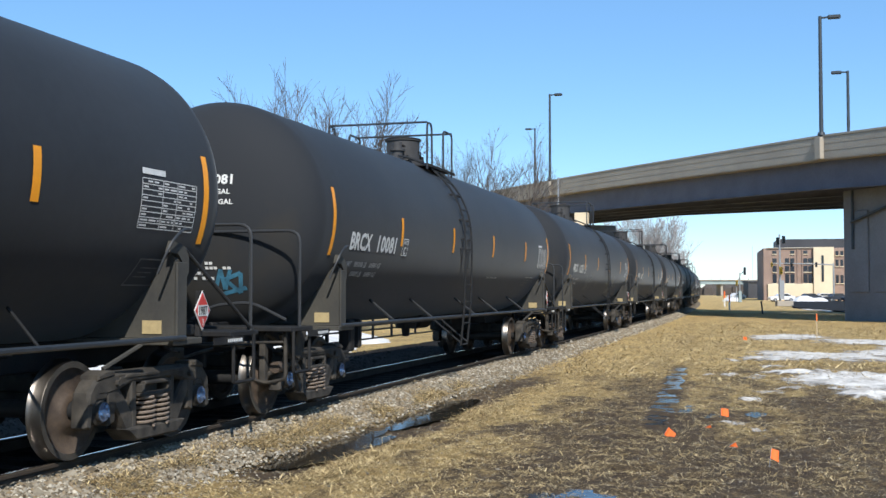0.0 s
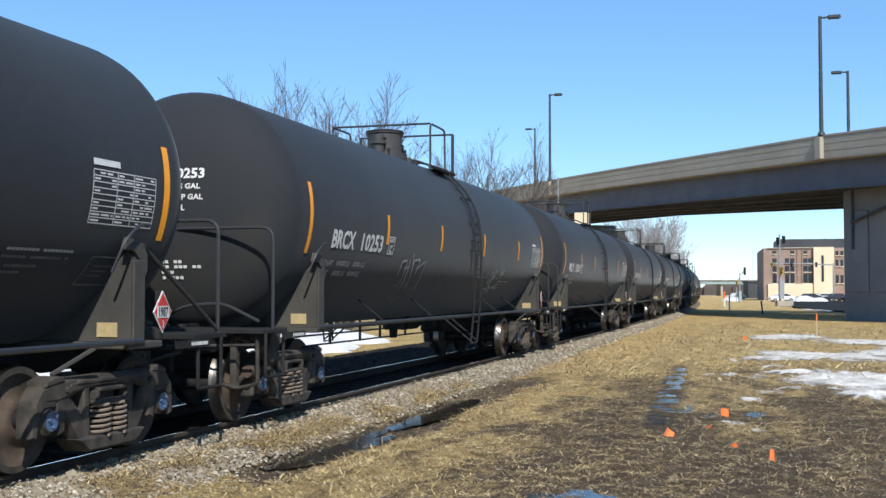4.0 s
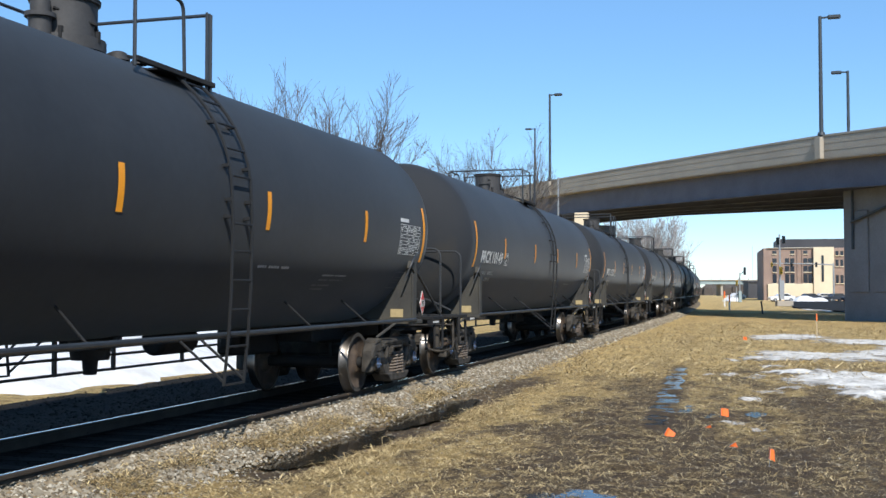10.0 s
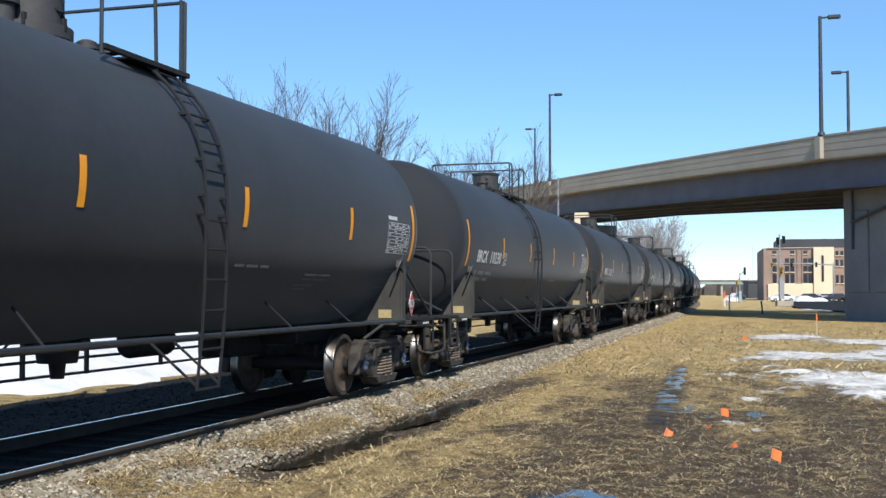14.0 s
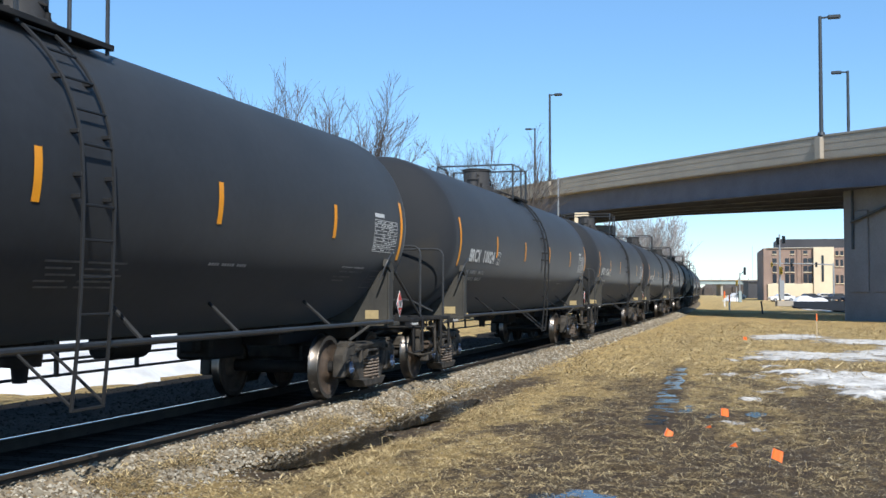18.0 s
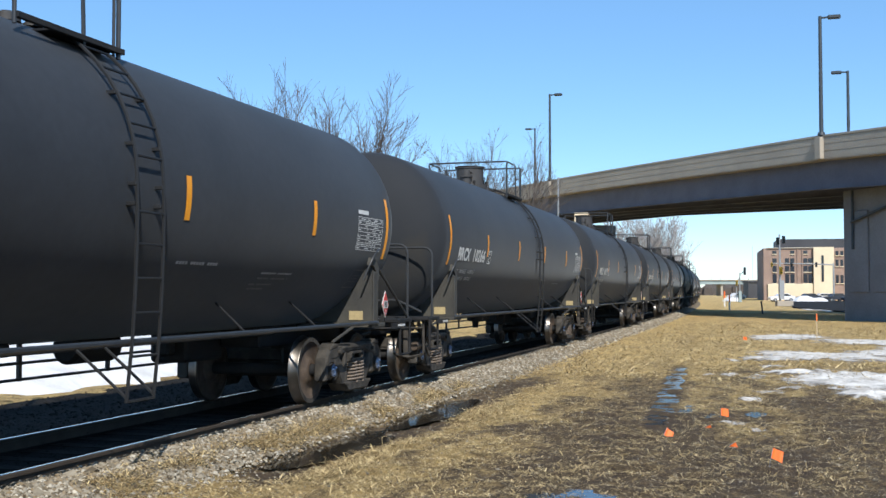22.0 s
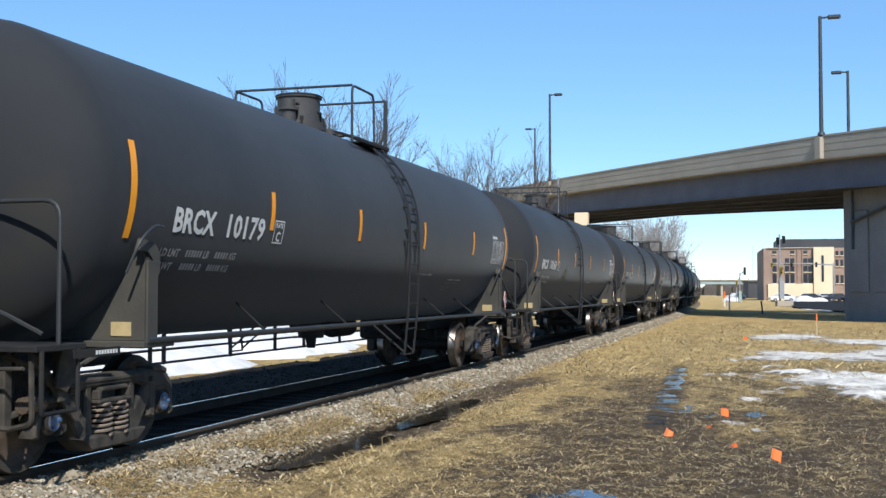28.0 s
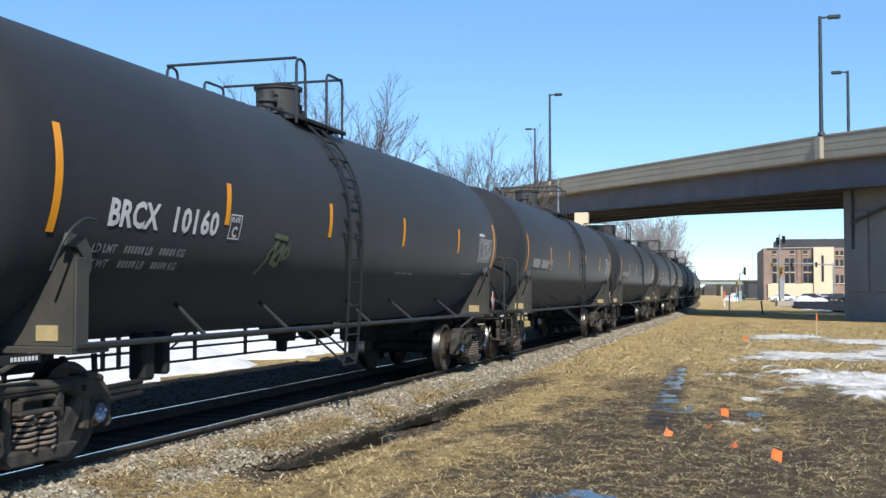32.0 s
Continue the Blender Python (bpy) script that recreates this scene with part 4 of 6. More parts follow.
def snow_mat():
    """Old granular snow, thin enough in places to show the grass through holes."""
    m = mat("thin_old_snow", (0.76, 0.73, 0.68), 0.75, var=0.16, scale=2.2, fine=26, bump=0.5, dist=0.02, tint=(0.40, 0.365, 0.32))
    N, L = m.node_tree.nodes, m.node_tree.links
    co, n = N.new("ShaderNodeTexCoord"), N.new("ShaderNodeTexNoise")
    n.inputs["Scale"].default_value, n.inputs["Detail"].default_value, n.inputs["Roughness"].default_value = 1.9, 8, 0.78
    L.new(co.outputs["Object"], n.inputs[0])
    at = N.new("ShaderNodeAttribute")
    at.attribute_name = "thin"
    k = N.new("ShaderNodeMath")
    k.operation = "SUBTRACT"
    L.new(n.outputs[0], k.inputs[0])
    L.new(at.outputs["Fac"], k.inputs[1])
    r = N.new("ShaderNodeMapRange")
    r.inputs[1].default_value, r.inputs[2].default_value = -0.02, 0.22
    L.new(k.outputs[0], r.inputs[0])
    L.new(r.outputs[0], N["Principled BSDF"].inputs["Alpha"])
    return m


M_GRASS = ground_mat()
M_THIN = snow_mat()
M_BALLAST = mat("crushed_stone", (0.20, 0.165, 0.115), 0.9, var=0.4, scale=1.5, fine=28, tint=(0.135, 0.098, 0.062), bump=1.0, dist=0.03, spec=0.2)
M_STONE = island_mat("ballast_stone", [(0.088, 0.070, 0.048), (0.175, 0.150, 0.110), (0.25, 0.218, 0.165), (0.205, 0.150, 0.086), (0.27, 0.245, 0.195), (0.50, 0.46, 0.38)])
M_STRAW = island_mat("dead_grass_blades", [(0.09, 0.063, 0.034), (0.34, 0.24, 0.108), (0.86, 0.68, 0.36), (0.20, 0.142, 0.070), (0.50, 0.365, 0.165)])
M_STUBBLE = island_mat("muddy_stubble", [(0.055, 0.038, 0.024), (0.13, 0.09, 0.05), (0.32, 0.235, 0.12), (0.08, 0.055, 0.032), (0.62, 0.52, 0.34)])
M_RAIL = mat("rail_steel_rust", (0.045, 0.032, 0.021), 0.8, var=0.3, scale=4, fine=40)
M_RAILTOP = mat("polished_rail_head", (0.90, 0.88, 0.85), 0.16, 1.0, var=0.05, scale=4, fine=40, bump=0.03)
M_TIE = mat("creosoted_tie", (0.022, 0.019, 0.017), 0.9, var=0.35, scale=3, fine=30, streak=(1, 8, 8), spec=0.08)
M_WATER = mat("puddle_water", (0.03, 0.026, 0.02), 0.04, var=0.1, scale=2, fine=6, bump=0.04, dist=0.01)
M_SNOW = mat("old_snow", (0.80, 0.81, 0.83), 0.7, var=0.08, scale=2, fine=18, bump=0.5, dist=0.03, tint=(0.6, 0.6, 0.59))
M_CONC = mat("bridge_concrete", (0.36, 0.325, 0.275), 0.85, var=0.15, scale=0.5, fine=8, bump=0.2)
M_GIRDER = mat("blue_grey_girder_steel", (0.100, 0.108, 0.150), 0.7, var=0.2, scale=0.6, fine=8)
# concrete below the deck, darker and bluer to put its shade into the colour
M_PIER = mat("shaded_pier_concrete", (0.20, 0.205, 0.22), 0.9, var=0.2, scale=0.5, fine=8, bump=0.2)
M_POST = mat("dark_lamp_post", (0.028, 0.040, 0.052), 0.5, var=0.15, scale=3, fine=20, bump=0)
M_BARK = mat("grey_bark", (0.095, 0.080, 0.070), 0.95, var=0.3, scale=4, fine=30)


def smooth(a, b, v):
    t = max(0.0, min(1.0, (v - a) / (b - a)))
    return t * t * (3 - 2 * t)


def ditch(x, y):
    """Depth share of the wet ditch that runs beside the ballast."""
    c = -4.98 + 0.10 * math.sin(y * 0.55) + 0.10 * noise.noise(Vector((0, y * 0.9, 2.2)))
    w = 0.52 + 0.14 * noise.noise(Vector((3, y * 0.8, 5.2)))
    return math.exp(-((x - c) / w) ** 2) * smooth(9.4, 10.6, y) * (1 - smooth(21.5, 25.5, y))


def rut(x, y):
    """Share of the wheel rut that runs away from the camera."""
    c = -1.66 - 0.058 * (y - 16.0)
    return math.exp(-((x - c) / 0.22) ** 2) * smooth(14.5, 16.0, y) * (1 - smooth(27.0, 30.0, y))


def relief(x, y):
    o = x - track_x(y)
    n = noise.noise(Vector((x * 0.35, y * 0.25, 3.1))) * 0.05 + noise.noise(Vector((x * 1.6, y * 1.3, 8.0))) * 0.025
    if 7 < y < 40 and -7 < x < 5:
        n += noise.noise(Vector((x * 4.5, y * 3.5, 1.0))) * 0.042
    d = 0.0
    if o < 0:
        d = 0.19 * smooth(2.95, 3.65, -o + 0.35 * noise.noise(Vector((0, y * 0.8, 4.0)))) * (1 - smooth(20, 40, -o)) * (1 - smooth(70, 110, y))
    if o > 0:
        n *= min(1, max(0, (o - 1.5) / 1.0))
        d = -0.05 * min(1.0, max(0.0, (o - 1.6) / 1.0))
    return GROUND + n + d - 0.055 * ditch(x, y) - rut(x, y) * (0.02 - 0.022 * math.sin(y * 12.0 + x * 2.0))


def mud_share(x, y):
    """Where the soil lies bare and wet."""
    o = x - track_x(y)
    v = 1.7 * ditch(x, y) + 0.75 * rut(x, y)
    v += 0.85 * smooth(-3.6, -0.6, x - 0.10 * (y - 11)) * (1 - smooth(12.0, 16.5, y))          # trodden corner near the camera
    v += 0.8 * smooth(0.1, 0.5, noise.noise(Vector((x * 0.7, y * 0.16, 9.0))) + 0.5 * noise.noise(Vector((x * 1.8, y * 0.5, 6.0))) + 0.12) * smooth(2.5, 3.2, o) * (1 - 0.8 * smooth(18, 32, y))
    v += 0.75 * smooth(-0.12, 0.40, noise.noise(Vector((x * 2.3, y * 0.8, 1.5))) + 0.4 * noise.noise(Vector((x * 5.0, y * 2.2, 2.5)))) * smooth(1.9, 2.4, o) * (1 - 0.8 * smooth(17, 32, y))
    v += 0.35 * smooth(3.0, 4.5, o) * (1 - smooth(17, 34, y))
    v -= 0.55 * math.exp(-((o - 3.0) / 0.55) ** 2) * (1 - smooth(30, 50, y)) + 0.5 * math.exp(-((o - 1.7) / 0.3) ** 2)
    v -= 0.30 * smooth(15.0, 26.0, y)
    return max(-0.35, min(1.0, v))


xs = [-2500, -900, -400, -200, -120, -80, -60, -45, -36, -30, -26, -23, -21, -19, -17, -15, -13.5, -12.5] + [-12.0 + 0.14 * i for i in range(20)] + [-9.1, -8.5, -8, -7, -6.4]
xs += [-6.0 + 0.11 * i for i in range(80)] + [3.0, 3.5, 4, 5, 6, 7.5, 9, 11, 14, 18, 24, 32, 45, 60, 80, 120, 200, 400, 900, 2500]
ys = [-2500, -800, -300, -120, -60, -30, -15, -8, -4, 0, 3, 5, 6]
y = 7.0
while y < 200:
    ys.append(y)
    y += max(0.11, (y - 8) * 0.0115 if y < 32 else (y - 14) * 0.016)
ys += [220, 260, 320, 420, 600, 1000, 2500]
g = Geo()
g.v = [(x, y, relief(x, y)) for y in ys for x in xs]
nx = len(xs)
g.f = [(j * nx + i, j * nx + i + 1, (j + 1) * nx + i + 1, (j + 1) * nx + i) for j in range(len(ys) - 1) for i in range(nx - 1)]
g.m = [0] * len(g.f)
ground = solid("ground", g, M_GRASS, "flat ground of matted dead grass and thawing mud", "ground", kind="structure", smooth=180)
soil = ground.data.attributes.new("mud", "FLOAT", "POINT")
soil.data.foreach_set("value", [mud_share(p[0], p[1]) for p in g.v])

# ballast bed under the track
g = Geo()
prof = [(0.0, -0.170), (0.70, -0.165), (0.80, -0.09), (1.15, -0.115), (1.45, -0.18), (1.65, -0.27), (1.9, -0.40)]
yy = [-40 + 2 * i for i in range(220)]
for yv in yy:
    for o, z in prof:
        g.v.append((track_x(yv) + o, yv, z))
n = len(prof)
g.f = [(j * n + i, j * n + i + 1, (j + 1) * n + i + 1, (j + 1) * n + i) for j in range(len(yy) - 1) for i in range(n - 1)]
g.m = [0] * len(g.f)
ballast = solid("ballast", g, M_BALLAST, "grey crushed stone bed under the rails", "ballast", kind="structure")

# bed from the near rail outwards, its dark colour carries the train's shade
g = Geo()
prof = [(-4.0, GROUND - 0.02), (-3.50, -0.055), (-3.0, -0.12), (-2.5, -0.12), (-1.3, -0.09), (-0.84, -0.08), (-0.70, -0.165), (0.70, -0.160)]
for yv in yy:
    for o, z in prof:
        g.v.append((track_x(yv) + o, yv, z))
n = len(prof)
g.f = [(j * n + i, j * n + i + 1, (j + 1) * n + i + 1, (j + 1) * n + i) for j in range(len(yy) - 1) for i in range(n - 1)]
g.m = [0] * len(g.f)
M_SHADED_BED = mat("shade_toned_bed", (0.016, 0.0155, 0.015), 0.95, var=0.35, scale=2, fine=30, bump=0.8, dist=0.02, tint=(0.027, 0.025, 0.023), spec=0.05)
solid("cinder_bed", g, M_SHADED_BED, "stone bed on the far side of the track, train's shade in its colour", "ballast", kind="structure")


def rail_geo(o):
    g = Geo()
    sec = [(-0.068, -0.185), (0.068, -0.185), (0.068, -0.172), (0.012, -0.155), (0.010, -0.045), (0.036, -0.036), (0.035, -0.009), (0.019, 0.0), (-0.019, 0.0), (-0.035, -0.009), (-0.036, -0.036), (-0.010, -0.045), (-0.012, -0.155), (-0.068, -0.172)]
    n = len(sec)
    pos = [-40 + 4 * i for i in range(111)]
    for yv in pos:
        for a, z in sec:
            g.v.append((track_x(yv) + o + a, yv, z))
    for j in range(len(pos) - 1):
        for i in range(n):
            g.f.append((j * n + i, j * n + (i + 1) % n, (j + 1) * n + (i + 1) % n, (j + 1) * n + i))
            g.m.append(1 if i == 7 else 0)
    return g


for o in (-0.755, 0.755):
    solid("rail", rail_geo(o), [M_RAIL, M_RAILTOP], "rusty steel rail with a polished running surface", "rail", "rails of the track", "structure", smooth=30)

# ---------------------------------------------------------------- overpass
BA, BB = Vector((2.56, 71.8, 0)), Vector((-20.6, 103.5, 0))
BD = (BB - BA).normalized()
BN = Vector((BD.y, -BD.x, 0))            # across the deck, away from the camera
if BN.y < 0:
    BN = -BN


def bridge_pt(s, w, z):
    """s along the overpass from the nearer lamp, w across it away from the camera, z below the parapet's top."""
    p = BA + BD * s + BN * w
    return (p.x, p.y, 11.12 + (0.0265 if s > 0 else 0.045) * s - 0.00022 * max(0, s - 20) ** 2 + z)


def bridge_run(g, w0, w1, z0, z1, s0=-60, s1=150, step=3.0, mat=0, flare=0.0):
    """A bar along the overpass; flare widens the deck towards the ramp."""
    n = int((s1 - s0) / step)
    b = len(g.v)
    for i in range(n + 1):
        s = s0 + (s1 - s0) * i / n
        k = flare * min(55.0, max(0.0, 36.0 - s))
        for w, z in ((w0, z0), (w1, z0), (w1, z1), (w0, z1)):
            g.v.append(bridge_pt(s, w + k, z))
    for i in range(n):
        for k in range(4):
            a, c = b + 4 * i + k, b + 4 * i + (k + 1) % 4
            g.f.append((a, c, c + 4, a + 4))
            g.m.append(mat)
    g.f += [(b, b + 1, b + 2, b + 3), (b + 4 * n + 3, b + 4 * n + 2, b + 4 * n + 1, b + 4 * n)]
    g.m += [mat, mat]
    return g


WID = 13.0
overpass = thing("overpass", "concrete and dark blue-grey steel girder road overpass crossing the track", "bridge", at=pose(0, 0, 0))
part("deck", bridge_run(Geo(), 0.35, WID - 0.35, -1.5, -1.15), M_CONC, overpass)
part("deck", bridge_run(Geo(), WID, WID + 0.9, -1.5, -1.15, flare=0.32), M_CONC, overpass, "concrete edge of the widening deck")
part("deck", bridge_run(Geo(), WID - 7.0, WID, -1.56, -1.51, s1=36, flare=0.32), M_CONC, overpass, "concrete slab of the ramp")
for w in (0.0, WID - 0.4):
    g = bridge_run(Geo(), w, w + 0.4, -1.5, -0.1)
    part("parapet", g, M_CONC, overpass, "weathered tan concrete parapet")
for w in (0.9, 3.6, 6.3, 9.0, 11.7):
    out = 0.32 * (w - 0.9) / 10.8
    g = bridge_run(Geo(), w, w + 0.03, -3.2, -1.5, flare=out)
    bridge_run(g, w - 0.22, w + 0.25, -3.25, -3.2, flare=out)
    part("girder", g, M_GIRDER, overpass, "dark blue-grey painted steel girder")


def pier(s0, s1, w0, w1, top=7.95, base=-1.0):
    g = Geo()
    m = Matrix(((BD.x, BN.x, 0, BA.x), (BD.y, BN.y, 0, BA.y), (0, 0, 1, 0), (0, 0, 0, 1)))
    g.box(s0, s1, w0, w1, base, top, 0.04, m=m)
    return g, m


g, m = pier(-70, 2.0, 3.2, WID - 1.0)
wall = part("abutment", g, M_PIER, overpass, "concrete abutment wall with upright panels, shade put into its colour")
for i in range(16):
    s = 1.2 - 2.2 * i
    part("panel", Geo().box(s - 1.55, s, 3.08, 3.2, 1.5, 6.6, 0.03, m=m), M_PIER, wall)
part("drain_pipe", Geo().tube([m @ Vector((0.9, 3.0, 4.2)), m @ Vector((0.9, 3.0, 7.9))], 0.09, 8), M_POST, wall)
part("drain_pipe", Geo().tube([m @ Vector((0.9, 2.9, 5.9)), m @ Vector((-9.0, 2.9, 8.3))], 0.09, 8), M_POST, wall)
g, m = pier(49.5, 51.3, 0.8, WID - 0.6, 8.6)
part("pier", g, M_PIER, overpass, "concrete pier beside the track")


def lamp_post(s, w, h, arm):
    p = bridge_pt(s, w, 0)
    t = thing("street_lamp", "dark metal street lamp with a flat head on the overpass", "street lamp", "lamps on the overpass", at=Matrix.Translation(p))
    part("pole", Geo().cyl((0, 0, -0.1), (0, 0, h), 0.13, 0.10, 12), M_POST, t)
    part("base", Geo().cyl((0, 0, 0), (0, 0, 0.18), 0.24, 0.2, 12), M_POST, t)
    part("arm", Geo().tube([(0, 0, h - 0.1), (arm * 0.6, 0, h - 0.08)], 0.06, 8), M_POST, t)
    x0, x1 = sorted((arm * 0.45, arm * 1.2))
    part("lamp_head", Geo().box(x0, x1, -0.2, 0.2, h - 0.2, h + 0.02, 0.05), M_POST, t)
    return t


def pilaster(s):
    m = Matrix.Translation(bridge_pt(s, 0, 0)) @ Matrix(((BD.x, BN.x, 0, 0), (BD.y, BN.y, 0, 0), (0, 0, 1, 0), (0, 0, 0, 1)))
    part("pilaster", Geo().box(-0.27, 0.27, -0.30, 0.3, -1.48, -0.12, 0.03, m=m), M_CONC, overpass, "light concrete lamp base")


for s in (0.0, 39.3):
    pilaster(s)
lamp_post(-0.1, -0.05, 7.35, 1)
lamp_post(39.3, -0.05, 8.2, 1)
lamp_post(13.05, WID - 0.2, 6.95, -1)
lamp_post(71.5, WID - 0.2, 9.7, -1)
# shallow rustication grooves show as proud courses on the outer face of the parapet
for z in (-1.42, -0.98, -0.54):
    part("course", bridge_run(Geo(), -0.03, 0.0, z, z + 0.38), M_CONC, overpass)
part("coping", bridge_run(Geo(), -0.06, 0.46, -0.10, 0.02), M_CONC, overpass)


# ---------------------------------------------------------------- bare trees
def bare_tree(base, height, seed, stems, spread, label, levels=3, twig=0.0085, material=M_BARK, kids_of=(8, 6, 4, 3)):
    """Several straight stems fan out from one root; each splits into ever finer shoots that turn upwards."""
    rng = random.Random(seed)
    t = thing("tree", label, "tree", "bare trees along the track", at=Matrix.Translation(base))
    limbs, twigs = Geo(), Geo()

    def grow(p, d, length, r, level):
        n = 4 if level < 2 else 3
        pts, rad, q, dd = [p], [r], p, d
        for i in range(n):
            dd = (dd + Vector((rng.uniform(-1, 1), rng.uniform(-1, 1), rng.uniform(-0.2, 0.9))) * 0.075).normalized()
            q = q + dd * (length / n)
            pts.append(q)
            rad.append(max(twig * 0.6, r * (1 - 0.72 * (i + 1) / n)))
        (limbs if level < 2 else twigs).tube(pts, rad, 6 if level < 2 else 3, False)
        if level >= levels:
            return
        kids = kids_of[level] + rng.randint(0, 2)
        for k in range(kids):
            f = 0.25 + 0.72 * (k + rng.random()) / kids
            j = min(int(f * n), n - 1)
            a = pts[j].lerp(pts[j + 1], f * n - j)
            side = Vector((rng.uniform(-1, 1), rng.uniform(-1, 1), rng.uniform(-0.3, 0.5))).normalized()
            nd = (dd * 0.85 + side * rng.uniform(0.35, 0.7)).normalized()
            grow(a, nd, length * (1 - 0.55 * f) * rng.uniform(0.5, 0.8), max(rad[j] * 0.55, twig), level + 1)

    for k in range(stems):
        w, lean = 2 * math.pi * (k + rng.random() * 0.7) / stems, spread * rng.uniform(0.25, 1.0)
        d = Vector((math.cos(w) * math.sin(lean), math.sin(w) * math.sin(lean), math.cos(lean)))
        grow(Vector((0.25 * math.cos(w), 0.25 * math.sin(w), -0.1)), d, height * rng.uniform(0.8, 1.0) * (1 - 0.25 * lean), height * 0.011, 0)
    part("trunk", limbs, material, t)
    part("crown", twigs, material, t)
    return t


for (bx, by), h, seed, stems, spread in (((-18.3, 41.2), 9.0, 3, 10, 0.62), ((-17.1, 42.2), 8.8, 12, 9, 0.58), ((-20.0, 40.3), 8.4, 21, 7, 0.55), ((-16.2, 61.9), 10.0, 5, 9, 0.44)):
    bare_tree((bx, by, GROUND - 0.05), h, seed, stems, spread, "leafless shrubby tree with straight fanned-out grey stems")
# bark lightened for the far trees, so the colour carries the haze
M_HAZE = mat("hazed_bark", (0.34, 0.325, 0.325), 0.95, var=0.25, scale=2, fine=12, bump=0)
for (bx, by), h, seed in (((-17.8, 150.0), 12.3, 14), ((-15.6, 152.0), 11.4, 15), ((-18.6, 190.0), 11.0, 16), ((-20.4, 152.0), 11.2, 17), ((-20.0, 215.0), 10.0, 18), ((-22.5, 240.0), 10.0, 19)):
    bare_tree((bx, by, GROUND - 0.05), h, seed, 5, 0.5, "distant leafless tree beside the track, haze put into its bark colour", 3, 0.017, M_HAZE, (7, 6, 5, 3))

# ---------------------------------------------------------------- far side: building, second bridge, signals
CAM_R = Vector((math.cos(radians(16.801)), math.sin(radians(16.801)), 0))
CAM_F = Vector((-CAM_R.y, CAM_R.x, 0))


def far_frame(across, depth):
    """A frame at a distance ahead of the camera: x to the right, y away, z up."""
    p = CAM_R * across + CAM_F * depth
    return Matrix(((CAM_R.x, CAM_F.x, 0, p.x), (CAM_R.y, CAM_F.y, 0, p.y), (0, 0, 1, GROUND - 0.05), (0, 0, 0, 1)))


M_BRICK = mat("red_brown_brick", (0.30, 0.215, 0.175), 0.9, var=0.25, scale=0.4, fine=6, bump=0.2)
M_BEIGE = mat("beige_stone_facing", (0.68, 0.58, 0.42), 0.85, var=0.12, scale=0.3, fine=5, bump=0.1)
M_DARKROOF = mat("dark_metal_roof", (0.04, 0.042, 0.05), 0.6, var=0.2, scale=0.4, fine=5)
M_GLASS = mat("dark_window_glass", (0.03, 0.035, 0.045), 0.12, var=0.1, scale=1, fine=5, bump=0)
# teal paint with distance haze mixed into its colour
M_STEEL2 = mat("hazed_teal_paint", (0.26, 0.33, 0.34), 0.6, var=0.15, scale=0.3, fine=4)
M_GALV = mat("galvanised_steel", (0.38, 0.39, 0.40), 0.45, 0.6, var=0.15, scale=2, fine=20)
M_YELLOW = mat("signal_yellow", (0.55, 0.36, 0.04), 0.5, var=0.1, scale=3, fine=20)
M_FLAG = mat("orange_marker_plastic", (0.85, 0.17, 0.03), 0.6, var=0.12, scale=12, fine=60)
M_WHITEP = mat("white_plastic", (0.75, 0.75, 0.74), 0.5, var=0.1, scale=6, fine=40)
M_WOOD = mat("pale_lath_wood", (0.42, 0.32, 0.19), 0.8, var=0.2, scale=5, fine=50, streak=(6, 6, 1))
M_ASPHALT = mat("asphalt", (0.022, 0.021, 0.021), 0.95, var=0.2, scale=0.6, fine=20, bump=0.3, spec=0.12)
M_CARB = mat("dark_blue_car_paint", (0.03, 0.035, 0.05), 0.3, var=0.1, scale=1, fine=10, bump=0)
M_CARW = mat("white_car_paint", (0.7, 0.7, 0.71), 0.3, var=0.05, scale=1, fine=10, bump=0)
M_TYRE = mat("tyre_rubber", (0.02, 0.02, 0.02), 0.85, var=0.2, scale=5, fine=30)

UNIT = 230 / 1969.0
m = far_frame((1351 - 784) * UNIT, 230.0) @ Matrix.Rotation(radians(-13), 4, "Z")
bld = thing("brick_building", "three-storey red brick building with a beige stone tower", "building", at=m)


def front_box(g, u0, u1, v0, v1, y0, y1, b=0.05):
    g.box((u0 - 1342) * UNIT, (u1 - 1342) * UNIT, y0, y1, (534.5 - v1) * UNIT * 0.955, (534.5 - v0) * UNIT * 0.955, b)
    return g


part("wall", front_box(Geo(), 1342, 1426, 438, 535, 0.0, 26), M_BRICK, bld, "red-brown brick front")
part("wall", front_box(Geo(), 1460, 1506, 438, 535, 0.3, 26), M_BRICK, bld, "red-brown brick wing")
part("tower", front_box(Geo(), 1426, 1460, 437, 535, -0.9, 20), M_BEIGE, bld, "beige stone tower")
part("plinth", front_box(Geo(), 1349, 1426, 504, 535, -0.5, 0.0), M_BEIGE, bld, "beige stone ground floor")
part("cornice", front_box(Geo(), 1348.5, 1426, 437, 439, -0.35, 1), M_CONC, bld)
part("penthouse", front_box(Geo(), 1372, 1510, 418, 438, 9, 24), M_DARKROOF, bld, "dark metal penthouse storey")
for u in (1361, 1382, 1391, 1413, 1421):
    for v0, v1 in ((443, 449), (457, 466), (471, 482), (486, 503)):
        if v0 < 450 and u in (1382, 1421):
            continue
        w = part("window", front_box(Geo(), u - 3.4, u + 3.4, v0, v1, -0.10, 0.05, 0.0), M_GLASS, bld, "dark window with a stone surround")
        part("sill", front_box(Geo(), u - 4, u + 4, v1, v1 + 1.3, -0.30, 0.0, 0.0), M_BEIGE, w)
